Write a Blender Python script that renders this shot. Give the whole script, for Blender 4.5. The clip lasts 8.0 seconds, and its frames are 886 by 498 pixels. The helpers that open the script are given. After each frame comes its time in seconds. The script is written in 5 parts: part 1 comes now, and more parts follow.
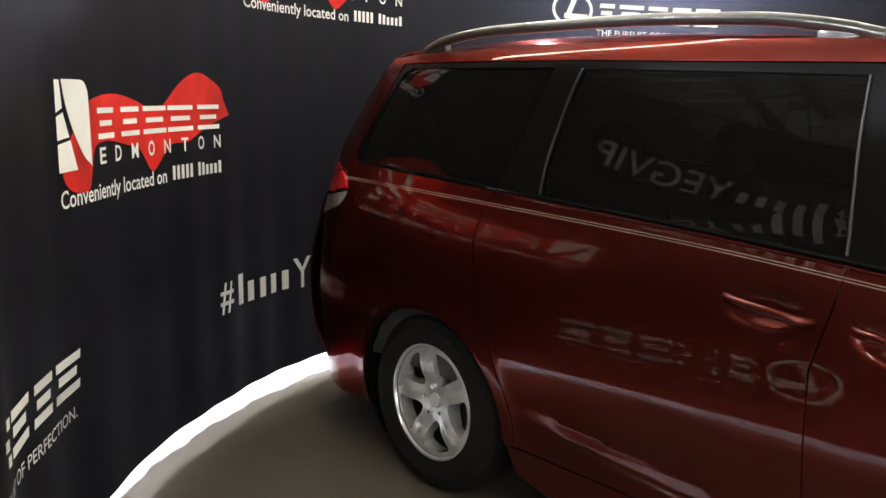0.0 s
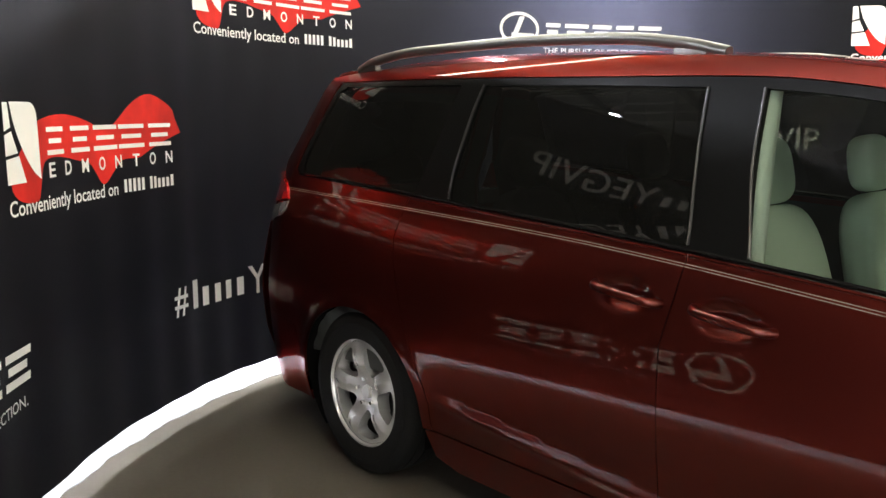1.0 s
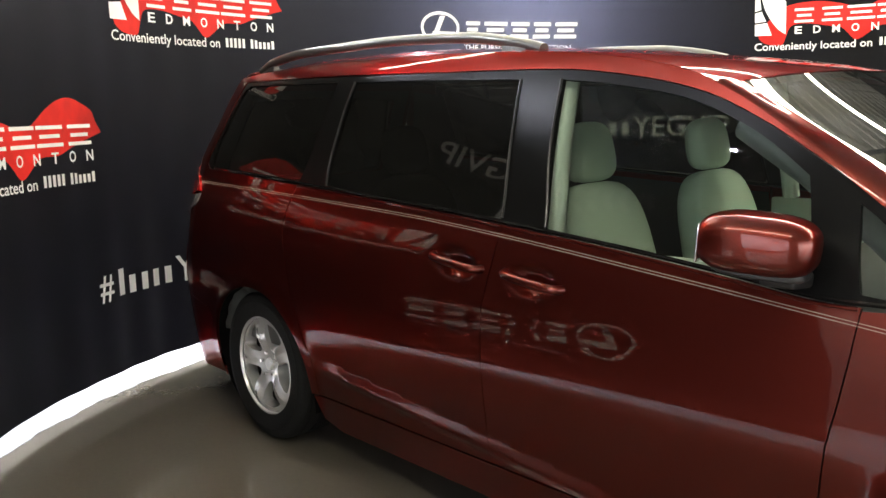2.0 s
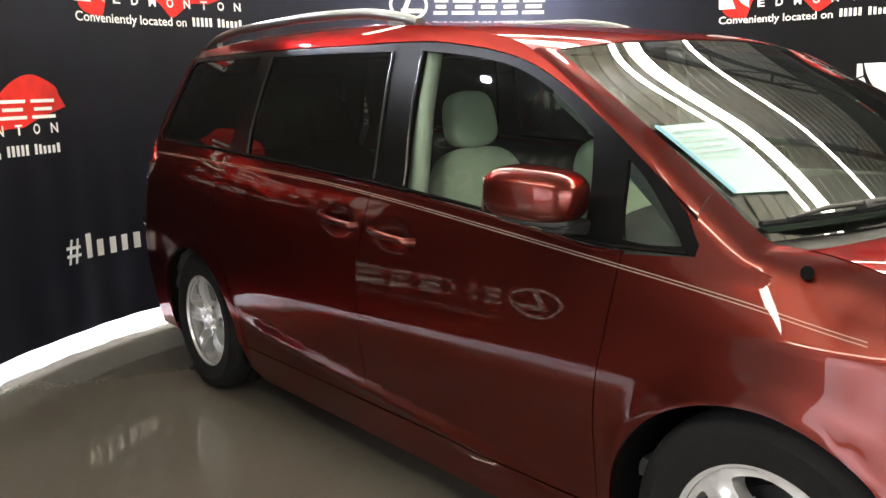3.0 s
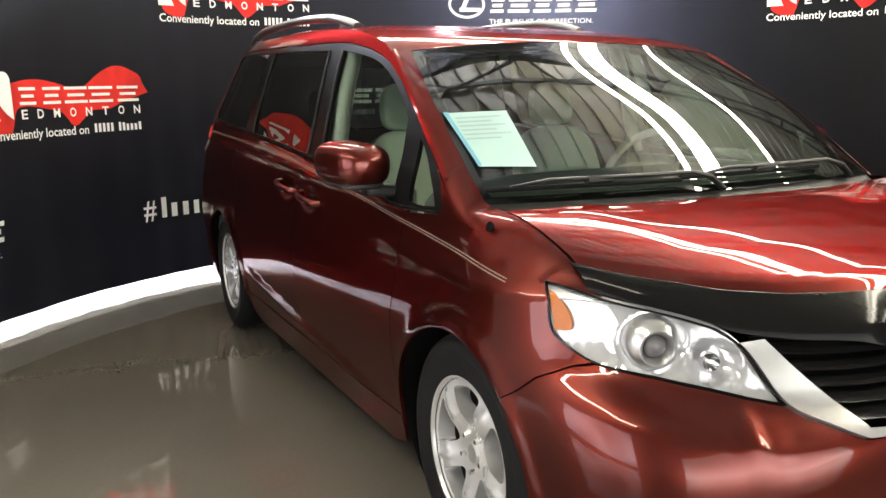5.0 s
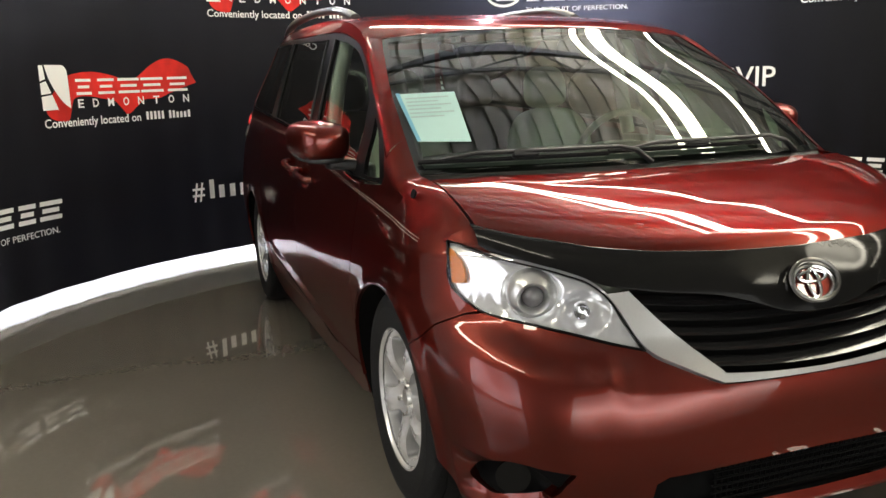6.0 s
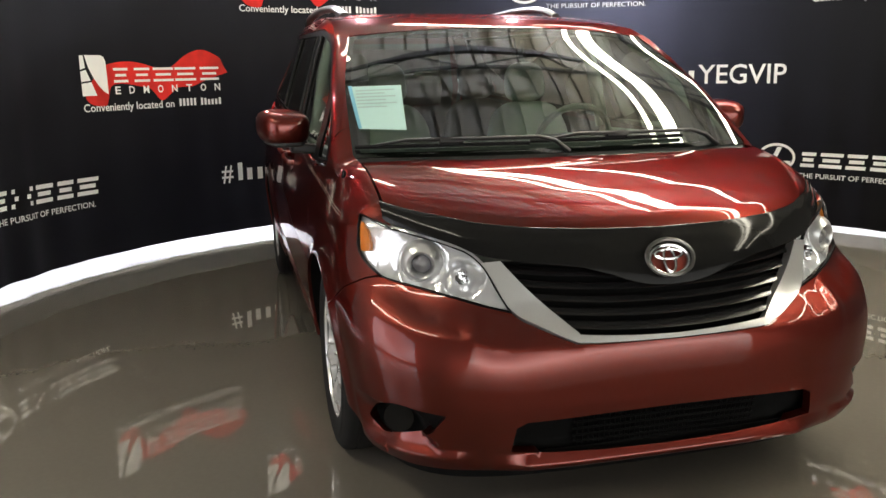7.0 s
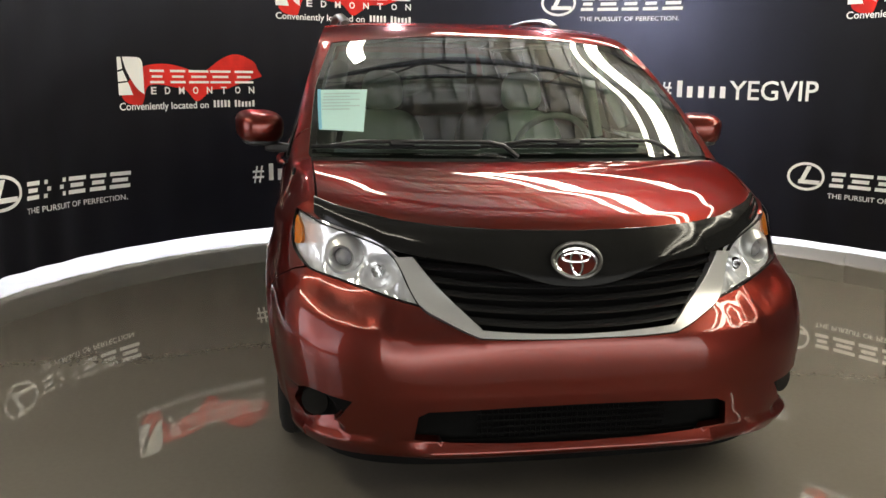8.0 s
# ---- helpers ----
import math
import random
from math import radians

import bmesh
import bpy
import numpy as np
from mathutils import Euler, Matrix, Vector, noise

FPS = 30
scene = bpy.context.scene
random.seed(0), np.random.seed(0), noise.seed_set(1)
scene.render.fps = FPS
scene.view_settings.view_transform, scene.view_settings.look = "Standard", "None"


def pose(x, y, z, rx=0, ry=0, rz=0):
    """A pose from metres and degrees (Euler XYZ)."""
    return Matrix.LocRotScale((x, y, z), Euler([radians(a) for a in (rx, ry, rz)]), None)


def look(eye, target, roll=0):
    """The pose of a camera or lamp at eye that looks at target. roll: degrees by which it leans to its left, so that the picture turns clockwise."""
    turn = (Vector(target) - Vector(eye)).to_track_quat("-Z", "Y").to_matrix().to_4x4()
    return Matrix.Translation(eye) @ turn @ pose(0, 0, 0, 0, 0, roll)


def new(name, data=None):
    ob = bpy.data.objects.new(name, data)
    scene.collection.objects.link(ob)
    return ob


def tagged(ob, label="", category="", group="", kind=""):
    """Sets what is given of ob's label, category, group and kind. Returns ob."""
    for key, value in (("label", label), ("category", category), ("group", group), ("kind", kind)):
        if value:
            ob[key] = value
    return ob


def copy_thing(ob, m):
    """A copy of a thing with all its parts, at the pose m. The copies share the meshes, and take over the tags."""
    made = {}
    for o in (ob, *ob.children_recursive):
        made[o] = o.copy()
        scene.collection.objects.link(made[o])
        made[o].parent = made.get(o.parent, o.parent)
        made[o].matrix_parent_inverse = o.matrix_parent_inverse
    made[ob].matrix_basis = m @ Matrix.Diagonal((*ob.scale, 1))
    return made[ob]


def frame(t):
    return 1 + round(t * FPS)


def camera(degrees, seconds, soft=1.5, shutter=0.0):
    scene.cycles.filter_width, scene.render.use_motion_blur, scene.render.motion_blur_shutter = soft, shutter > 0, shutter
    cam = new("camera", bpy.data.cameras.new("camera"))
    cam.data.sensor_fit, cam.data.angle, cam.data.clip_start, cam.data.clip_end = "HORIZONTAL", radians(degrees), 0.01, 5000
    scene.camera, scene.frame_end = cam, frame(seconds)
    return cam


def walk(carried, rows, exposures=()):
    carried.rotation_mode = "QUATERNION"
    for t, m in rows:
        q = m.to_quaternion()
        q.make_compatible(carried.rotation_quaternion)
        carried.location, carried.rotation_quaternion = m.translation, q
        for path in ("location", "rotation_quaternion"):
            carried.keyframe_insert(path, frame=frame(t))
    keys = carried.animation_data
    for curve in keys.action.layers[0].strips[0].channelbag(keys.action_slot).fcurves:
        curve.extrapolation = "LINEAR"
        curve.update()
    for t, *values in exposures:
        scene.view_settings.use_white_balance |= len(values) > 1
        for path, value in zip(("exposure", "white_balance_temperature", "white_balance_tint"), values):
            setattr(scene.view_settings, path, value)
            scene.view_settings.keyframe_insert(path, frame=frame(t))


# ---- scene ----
cam = camera(55.9, 8.0)
PATH = [
    (0, (0.835, -2.952, 1.485), (-0.641, -1.645, 1.149), 0.78),
    (0.5, (1.017, -2.986, 1.487), (-0.449, -1.665, 1.163), 0.28),
    (1, (1.261, -2.917, 1.474), (-0.222, -1.609, 1.178), -0.12),
    (1.5, (1.504, -2.840, 1.470), (0.025, -1.532, 1.153), -0.92),
    (2, (1.838, -2.797, 1.451), (0.365, -1.480, 1.147), -1.52),
    (2.2, (1.939, -2.779, 1.435), (0.473, -1.457, 1.118), -1.42),
    (3.3, (2.622, -2.448, 1.395), (1.041, -1.271, 1.057), -1.97),
    (3.5, (2.748, -2.418, 1.400), (1.138, -1.275, 1.080), -1.86),
    (4, (3.018, -2.280, 1.380), (1.347, -1.229, 1.057), -1.83),
    (4.2, (3.121, -2.194, 1.373), (1.434, -1.172, 1.044), -2.12),
    (5.3, (3.662, -1.911, 1.359), (1.860, -1.113, 1.013), -1.46),
    (5.5, (3.758, -1.851, 1.339), (1.933, -1.103, 1.006), -2.15),
    (6, (3.978, -1.650, 1.327), (2.130, -0.983, 0.953), -1.74),
    (6.5, (4.242, -1.474, 1.305), (2.370, -0.888, 0.916), -1.72),
    (7, (4.475, -1.279, 1.326), (2.578, -0.780, 0.936), -0.91),
    (7.5, (4.624, -1.026, 1.305), (2.701, -0.632, 0.921), -0.20),
    (8, (4.706, -0.816, 1.301), (2.764, -0.501, 0.938), 0.60),
]
walk(cam, [(t, look(eye, target, roll)) for t, eye, target, roll in PATH],
     [(0, -0.15), (1, 0.02), (2, 0.10), (3.3, 0.36), (4.2, 0.38), (5.5, 0.0), (6, -0.25), (7, -0.33), (8, -0.35)])

TUBE_POWER, FLOOD_POWER, WINDOW_GLOW, CEILING = 39.0, 4300.0, 3.0, 5.2


def parallel(off, x0, x1, z=4.3):
    """A lamp row that runs with the roof, 20 degrees off the car's axis, shifted sideways by off."""
    return (x0, 2.9 + off + 0.365 * x0, x1, 2.9 + off + 0.365 * x1, z)


STRIPS = [(*parallel(0.0, -5.5, 7.5), 0.25), (*parallel(-0.40, -5.0, 7.5), 0.07), (*parallel(1.5, -5.0, 7.5), 0.07), (*parallel(-3.2, -4.6, -1.2), 0.14), (*parallel(-7.6, -0.6, 4.2), 0.20)]

# ---- light and world ----
world = bpy.data.worlds.new("hall_air")
scene.world = world
world.use_nodes = True
world.node_tree.nodes["Background"].inputs[0].default_value = (0.02, 0.021, 0.024, 1)
world.node_tree.nodes["Background"].inputs[1].default_value = 0.5


# ---- materials ----
def material(name, color, rough=0.5, metal=0.0, coat=0.0, grain=0.0, scale=30.0, bump=0.0, rough_var=0.0, big=0.0, big_scale=1.5, spec=0.5, emit=None, strength=0.0, stretch=(1, 1, 1)):
    m = bpy.data.materials.new(name)
    m.use_nodes = True
    nt = m.node_tree
    b = nt.nodes["Principled BSDF"]
    b.inputs["Base Color"].default_value = (*color, 1)
    b.inputs["Roughness"].default_value = rough
    b.inputs["Metallic"].default_value = metal
    b.inputs["Coat Weight"].default_value = coat
    b.inputs["Coat Roughness"].default_value = 0.02
    b.inputs["Specular IOR Level"].default_value = spec
    if emit:
        b.inputs["Emission Color"].default_value = (*emit, 1)
        b.inputs["Emission Strength"].default_value = strength
    if grain or bump or rough_var or big:
        tc = nt.nodes.new("ShaderNodeTexCoord")
        mp = nt.nodes.new("ShaderNodeMapping")
        mp.inputs["Scale"].default_value = stretch
        nt.links.new(tc.outputs["Object"], mp.inputs["Vector"])
        n1 = nt.nodes.new("ShaderNodeTexNoise")
        n1.inputs["Scale"].default_value = scale
        n1.inputs["Detail"].default_value = 6
        nt.links.new(mp.outputs[0], n1.inputs["Vector"])
        n2 = nt.nodes.new("ShaderNodeTexNoise")
        n2.inputs["Scale"].default_value = big_scale
        n2.inputs["Detail"].default_value = 4
        nt.links.new(mp.outputs[0], n2.inputs["Vector"])
        if grain or big:
            add = nt.nodes.new("ShaderNodeMath")
            add.operation = "MULTIPLY_ADD"
            nt.links.new(n1.outputs[0], add.inputs[0])
            add.inputs[1].default_value = grain * 2
            add.inputs[2].default_value = 1 - grain - big
            add2 = nt.nodes.new("ShaderNodeMath")
            add2.operation = "MULTIPLY_ADD"
            nt.links.new(n2.outputs[0], add2.inputs[0])
            add2.inputs[1].default_value = big * 2
            nt.links.new(add.outputs[0], add2.inputs[2])
            mul = nt.nodes.new("ShaderNodeVectorMath")
            mul.operation = "SCALE"
            mul.inputs[0].default_value = color
            nt.links.new(add2.outputs[0], mul.inputs["Scale"])
            nt.links.new(mul.outputs[0], b.inputs["Base Color"])
        if rough_var:
            rv = nt.nodes.new("ShaderNodeMath")
            rv.operation = "MULTIPLY_ADD"
            nt.links.new(n2.outputs[0], rv.inputs[0])
            rv.inputs[1].default_value = rough_var * 2
            rv.inputs[2].default_value = rough - rough_var
            nt.links.new(rv.outputs[0], b.inputs["Roughness"])
        if bump:
            bp = nt.nodes.new("ShaderNodeBump")
            bp.inputs["Strength"].default_value = bump
            bp.inputs["Distance"].default_value = 0.01
            nt.links.new(n1.outputs[0], bp.inputs["Height"])
            nt.links.new(bp.outputs[0], b.inputs["Normal"])
    return m


def glass(name, tint, ior=1.5, rough=0.0, veil=0.0):
    """A thin pane: clear tint with a gloss that grows towards grazing, under a faint pale veil that stands for haze."""
    m = bpy.data.materials.new(name)
    m.use_nodes = True
    nt = m.node_tree
    nt.nodes.clear()
    out = nt.nodes.new("ShaderNodeOutputMaterial")
    mix = nt.nodes.new("ShaderNodeMixShader")
    clear = nt.nodes.new("ShaderNodeBsdfTransparent")
    gloss = nt.nodes.new("ShaderNodeBsdfGlossy")
    fres = nt.nodes.new("ShaderNodeFresnel")
    clear.inputs[0].default_value = (*tint, 1)
    gloss.inputs["Roughness"].default_value = rough
    fres.inputs[0].default_value = ior
    nt.links.new(fres.outputs[0], mix.inputs[0])
    nt.links.new(clear.outputs[0], mix.inputs[1])
    nt.links.new(gloss.outputs[0], mix.inputs[2])
    last = mix
    # pale diffuse layer painted in to lift the pane's blacks, as haze would
    if veil:
        haze = nt.nodes.new("ShaderNodeBsdfDiffuse")
        haze.inputs[0].default_value = (0.55, 0.54, 0.47, 1)
        last = nt.nodes.new("ShaderNodeMixShader")
        last.inputs[0].default_value = veil
        nt.links.new(mix.outputs[0], last.inputs[1])
        nt.links.new(haze.outputs[0], last.inputs[2])
    nt.links.new(last.outputs[0], out.inputs[0])
    return m


PAINT = material("dark_red_pearl_paint", (0.144, 0.0215, 0.0150), 0.34, 0.94, 0.78, grain=0.10, scale=900, big=0.03, spec=0.05)
PAINT.node_tree.nodes["Principled BSDF"].inputs["Coat IOR"].default_value = 1.5
PAINT.node_tree.nodes["Principled BSDF"].inputs["Specular Tint"].default_value = (0.42, 0.06, 0.045, 1)
BLACK_TRIM = material("black_window_trim", (0.006, 0.006, 0.006), 0.30, grain=0.2, scale=200, spec=0.07)
SLAT = material("satin_black_grille_plastic", (0.016, 0.016, 0.016), 0.16, grain=0.2, scale=90, spec=0.7)
RAIL = material("satin_grey_rail", (0.13, 0.127, 0.118), 0.28, 0.7, grain=0.06, scale=150)
MOULDING = material("dark_grey_window_moulding", (0.045, 0.045, 0.043), 0.28, 0.3, grain=0.06, scale=150)
BLACK_PLASTIC = material("black_grained_plastic", (0.018, 0.018, 0.018), 0.5, grain=0.25, scale=300, bump=0.15)
GLOSS_BLACK = material("gloss_black_acrylic", (0.009, 0.0088, 0.0085), 0.09, coat=0.0, grain=0.2, scale=60, spec=0.17)
REFLECTOR = material("bright_lamp_reflector", (0.97, 0.97, 0.98), 0.09, 0.55, grain=0.03, scale=40)
CHROME = material("polished_chrome", (0.75, 0.75, 0.76), 0.12, 1.0, grain=0.04, scale=60)
SILVER = material("silver_painted_plastic", (0.62, 0.62, 0.61), 0.28, 0.7, 0.5, grain=0.05, scale=200)
ALLOY = material("machined_alloy", (0.82, 0.82, 0.82), 0.27, 0.6, 0.4, grain=0.03, scale=120)
# alloy behind the spokes, the shade of the wheel's depth put into its colour
ALLOY_SHADED = material("shaded_alloy_barrel", (0.02, 0.02, 0.02), 0.6, 0.4, grain=0.2, scale=60)
RUBBER = material("tyre_rubber", (0.010, 0.010, 0.010), 0.80, grain=0.3, scale=140, bump=0.25, big=0.1, big_scale=6, spec=0.22)
GLASS = glass("clear_window_glass", (0.84, 0.97, 0.87), 1.42, veil=0.006)
# tint much darker than the real pane: the cabin's dimness is put into it
SCREEN_GLASS = glass("dimmed_windscreen_glass", (0.25, 0.34, 0.285), 1.72, veil=0.002)
PRIVACY = glass("privacy_window_glass", (0.08, 0.083, 0.075), 1.35, veil=0.010)
REAR_GLASS = glass("tinted_rear_glass", (0.16, 0.19, 0.17), 1.5)
LENS = glass("headlamp_lens", (0.94, 0.95, 0.96), 1.33)
WINDOW = glass("clear_hall_window_glass", (0.97, 0.98, 0.98), 1.15)
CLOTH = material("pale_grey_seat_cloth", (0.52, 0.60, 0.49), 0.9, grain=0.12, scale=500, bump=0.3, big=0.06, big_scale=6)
# same cloth for the rear seats, with the cabin's shade put into the colour
CLOTH_SHADED = material("shaded_seat_cloth", (0.04, 0.047, 0.04), 0.9, grain=0.12, scale=500, bump=0.3, big=0.06, big_scale=6)
CABIN = material("dark_grey_dashboard_vinyl", (0.05, 0.053, 0.05), 0.6, grain=0.15, scale=350, bump=0.2)
CABIN_LIGHT = material("light_grey_door_trim", (0.45, 0.48, 0.42), 0.7, grain=0.1, scale=250, bump=0.2)
HEADLINER = material("grey_roof_lining_cloth", (0.16, 0.17, 0.15), 0.9, grain=0.1, scale=300, bump=0.2)
AMBER = material("amber_lens_plastic", (0.66, 0.185, 0.001), 0.35, 0.0, 0.0, grain=0.15, scale=90)
RED_LENS = material("red_tail_lamp_plastic", (0.55, 0.012, 0.012), 0.1, coat=1.0, grain=0.2, scale=90)
SMOKED = material("smoked_clear_lens_plastic", (0.20, 0.19, 0.19), 0.1, coat=1.0, grain=0.2, scale=60)
PAPER = material("white_printed_sheet", (0.43, 0.64, 0.60), 0.6, grain=0.03, scale=40)
PAPER_BLUE = material("pale_blue_paper_edge", (0.16, 0.42, 0.55), 0.6, grain=0.05, scale=40)
PRINT_GREY = material("grey_print", (0.34, 0.45, 0.44), 0.6, grain=0.1, scale=80)
STRIPE = material("beige_pinstripe_film", (0.38, 0.26, 0.21), 0.3, coat=0.6, grain=0.1, scale=80)
UNDER = material("black_underbody", (0.005, 0.005, 0.005), 0.9, grain=0.3, scale=20, spec=0.1)
FABRIC = material("black_printed_curtain_fabric", (0.0030, 0.0029, 0.0032), 0.5, grain=0.15, scale=700, bump=0.1, big=0.08, big_scale=2.5, spec=0.13, stretch=(1, 1, 0.35))
_nt = FABRIC.node_tree
# slight bluish translucency that lets the added sheen lamp show through
_tr = _nt.nodes.new("ShaderNodeBsdfTranslucent")
_tr.inputs[0].default_value = (0.0027, 0.0027, 0.0037, 1)
_ad = _nt.nodes.new("ShaderNodeAddShader")
_nt.links.new(_nt.nodes["Principled BSDF"].outputs[0], _ad.inputs[0])
_nt.links.new(_tr.outputs[0], _ad.inputs[1])
_nt.links.new(_ad.outputs[0], _nt.nodes["Material Output"].inputs[0])
INK = material("white_fabric_print", (0.86, 0.86, 0.84), 0.7, grain=0.03, scale=300, spec=0.3)
RED_INK = material("red_ribbon_fabric_print", (0.62, 0.016, 0.010), 0.65, grain=0.30, scale=8, big=0.45, big_scale=4.0, spec=0.3, stretch=(1, 1, 0.6))
FLOOR = material("sealed_grey_concrete", (0.168, 0.151, 0.126), 0.020, coat=0.3, grain=0.07, scale=45, big=0.14, big_scale=1.1, rough_var=0.006, spec=0.95)
STEEL = material("dark_painted_steel", (0.06, 0.06, 0.06), 0.6, grain=0.2, scale=30)
DECK = material("grey_roof_deck", (0.36, 0.35, 0.305), 0.7, grain=0.12, scale=12, big=0.15, big_scale=0.8)
PLASTER = material("grey_hall_wall", (0.045, 0.045, 0.043), 0.8, grain=0.1, scale=10, big=0.1, big_scale=0.7)
# unseen south wall, a middle tone to even out the bumper corner's reflection
MID_WALL = material("dull_grey_hall_wall", (0.24, 0.235, 0.22), 0.8, grain=0.1, scale=10, big=0.1, big_scale=0.7)
# unseen east wall, kept pale so that the bumper reflects more light
PALE_WALL = material("pale_bounce_hall_wall", (0.55, 0.54, 0.50), 0.8, grain=0.06, scale=10, big=0.08, big_scale=0.7)
SOUTH_GLOW = material("south_window_glow", (0.5, 0.5, 0.5), 0.9, emit=(0.97, 0.93, 1.0), strength=WINDOW_GLOW)
EAST_GLOW = material("east_window_glow", (0.5, 0.5, 0.5), 0.9, emit=(1.0, 0.97, 0.92), strength=WINDOW_GLOW * 1.7)
# added glow behind the south window, made uneven by noise
_nt = SOUTH_GLOW.node_tree
_no = _nt.nodes.new("ShaderNodeTexNoise")
_no.inputs["Scale"].default_value, _no.inputs["Detail"].default_value = 0.45, 1.5
_mr = _nt.nodes.new("ShaderNodeMapRange")
_mr.inputs["From Min"].default_value, _mr.inputs["From Max"].default_value = 0.36, 0.60
_mr.inputs["To Min"].default_value, _mr.inputs["To Max"].default_value = 0.5 * WINDOW_GLOW, 1.3 * WINDOW_GLOW
_tc = _nt.nodes.new("ShaderNodeTexCoord")
_nt.links.new(_tc.outputs["Object"], _no.inputs["Vector"])
_nt.links.new(_no.outputs[0], _mr.inputs["Value"])
_nt.links.new(_mr.outputs[0], _nt.nodes["Principled BSDF"].inputs["Emission Strength"])
# the added glow behind the tall window fades upwards to soften its reflection
_nt = EAST_GLOW.node_tree
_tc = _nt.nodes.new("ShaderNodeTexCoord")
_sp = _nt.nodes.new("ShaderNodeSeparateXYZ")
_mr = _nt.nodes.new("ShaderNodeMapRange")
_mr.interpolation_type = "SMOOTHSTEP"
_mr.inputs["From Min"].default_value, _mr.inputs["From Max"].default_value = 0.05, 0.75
_mr.inputs["To Min"].default_value, _mr.inputs["To Max"].default_value = 2.1 * WINDOW_GLOW, 0.5 * WINDOW_GLOW
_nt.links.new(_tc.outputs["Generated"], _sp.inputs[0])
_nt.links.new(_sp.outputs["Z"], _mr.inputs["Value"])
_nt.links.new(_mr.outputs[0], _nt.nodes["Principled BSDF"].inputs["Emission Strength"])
TUBE = material("fluorescent_tube", (0.9, 0.9, 0.9), 0.5, emit=(1.0, 0.93, 0.75), strength=TUBE_POWER)
FLOOD = material("floodlight_glass", (0.9, 0.9, 0.9), 0.4, emit=(0.86, 0.89, 1.0), strength=FLOOD_POWER)
SHEEN_LAMP = material("added_sheen_lamp_glass", (0.9, 0.9, 0.9), 0.4, emit=(0.86, 0.89, 1.0), strength=60000)
# worn aisle floor, pale because its strong light is partly put into the colour
AISLE = material("lit_aisle_floor", (0.66, 0.66, 0.68), 0.35, grain=0.10, scale=9, big=0.25, big_scale=3.0)


# ---- mesh helpers ----
def mesh_object(name, verts, faces, mat, parent=None, label="", normals=None, smooth=True):
    me = bpy.data.meshes.new(name)
    me.from_pydata([tuple(map(float, v)) for v in verts], [], faces)
    me.materials.append(mat)
    if smooth:
        me.polygons.foreach_set("use_smooth", [True] * len(me.polygons))
    if normals is not None:
        me.normals_split_custom_set_from_vertices([tuple(map(float, n)) for n in normals])
    me.update()
    ob = new(name, me)
    if parent:
        ob.parent = parent
    if label:
        tagged(ob, label)
    return ob


def part(name, bm, mat, parent=None, label="", smooth=True):
    me = bpy.data.meshes.new(name)
    bmesh.ops.recalc_face_normals(bm, faces=bm.faces)
    bm.to_mesh(me)
    bm.free()
    me.materials.append(mat)
    if smooth:
        me.polygons.foreach_set("use_smooth", [True] * len(me.polygons))
        me.set_sharp_from_angle(angle=radians(38))
    ob = new(name, me)
    if parent:
        ob.parent = parent
    if label:
        tagged(ob, label)
    return ob


def thing(name, label, category, m=None, group="", kind=""):
    ob = new(name)
    if m is not None:
        ob.matrix_basis = m
    return tagged(ob, label, category, group, kind)


def box(bm, size, m=None, bevel=0.0, seg=2):
    r = bmesh.ops.create_cube(bm, size=1.0, matrix=(m or Matrix()) @ Matrix.Diagonal((*size, 1)))
    if bevel:
        edges = list({e for v in r["verts"] for e in v.link_edges})
        bmesh.ops.bevel(bm, geom=edges, offset=bevel, segments=seg, profile=0.6, affect="EDGES")


def cylinder(bm, r1, r2, depth, m=None, seg=24):
    bmesh.ops.create_cone(bm, cap_ends=True, segments=seg, radius1=r1, radius2=r2, depth=depth, matrix=m or Matrix())


def tube(bm, points, radius, seg=8, flat=1.0):
    """A round bar along points."""
    rings = []
    pts = [Vector(p) for p in points]
    for i, p in enumerate(pts):
        d = (pts[min(i + 1, len(pts) - 1)] - pts[max(i - 1, 0)]).normalized()
        side = d.cross(Vector((0, 0, 1)))
        side = side.normalized() if side.length > 1e-4 else Vector((1, 0, 0))
        up = side.cross(d)
        r = radius[i] if isinstance(radius, (list, tuple)) else radius
        rings.append([bm.verts.new(p + side * r * math.cos(a) + up * r * flat * math.sin(a)) for a in (2 * math.pi * k / seg for k in range(seg))])
    for a, b in zip(rings, rings[1:]):
        for k in range(seg):
            bm.faces.new((a[k], a[(k + 1) % seg], b[(k + 1) % seg], b[k]))
    bm.faces.new(rings[0][::-1])
    bm.faces.new(rings[-1])


def smooth_loop(pts, sub=6, closed=True):
    """A curve through points; a point given twice is a corner."""
    P = np.array(pts, float)
    n = len(P)
    out = []
    for i in range(n if closed else n - 1):
        a, b, c, d = (P[(i + k) % n] if closed else P[min(max(i + k, 0), n - 1)] for k in (-1, 0, 1, 2))
        if np.allclose(b, c):
            continue
        for k in range(sub):
            t = k / sub
            out.append(0.5 * (2 * b + (c - a) * t + (2 * a - 5 * b + 4 * c - d) * t * t + (3 * b - a - 3 * c + d) * t ** 3))
    if not closed:
        out.append(P[-1])
    return np.array(out)


def resample(loop, step):
    P = np.vstack([loop, loop[:1]])
    out = []
    for a, b in zip(P, P[1:]):
        k = max(1, int(math.ceil(np.linalg.norm(b - a) / step)))
        out += [a + (b - a) * j / k for j in range(k)]
    return np.array(out)


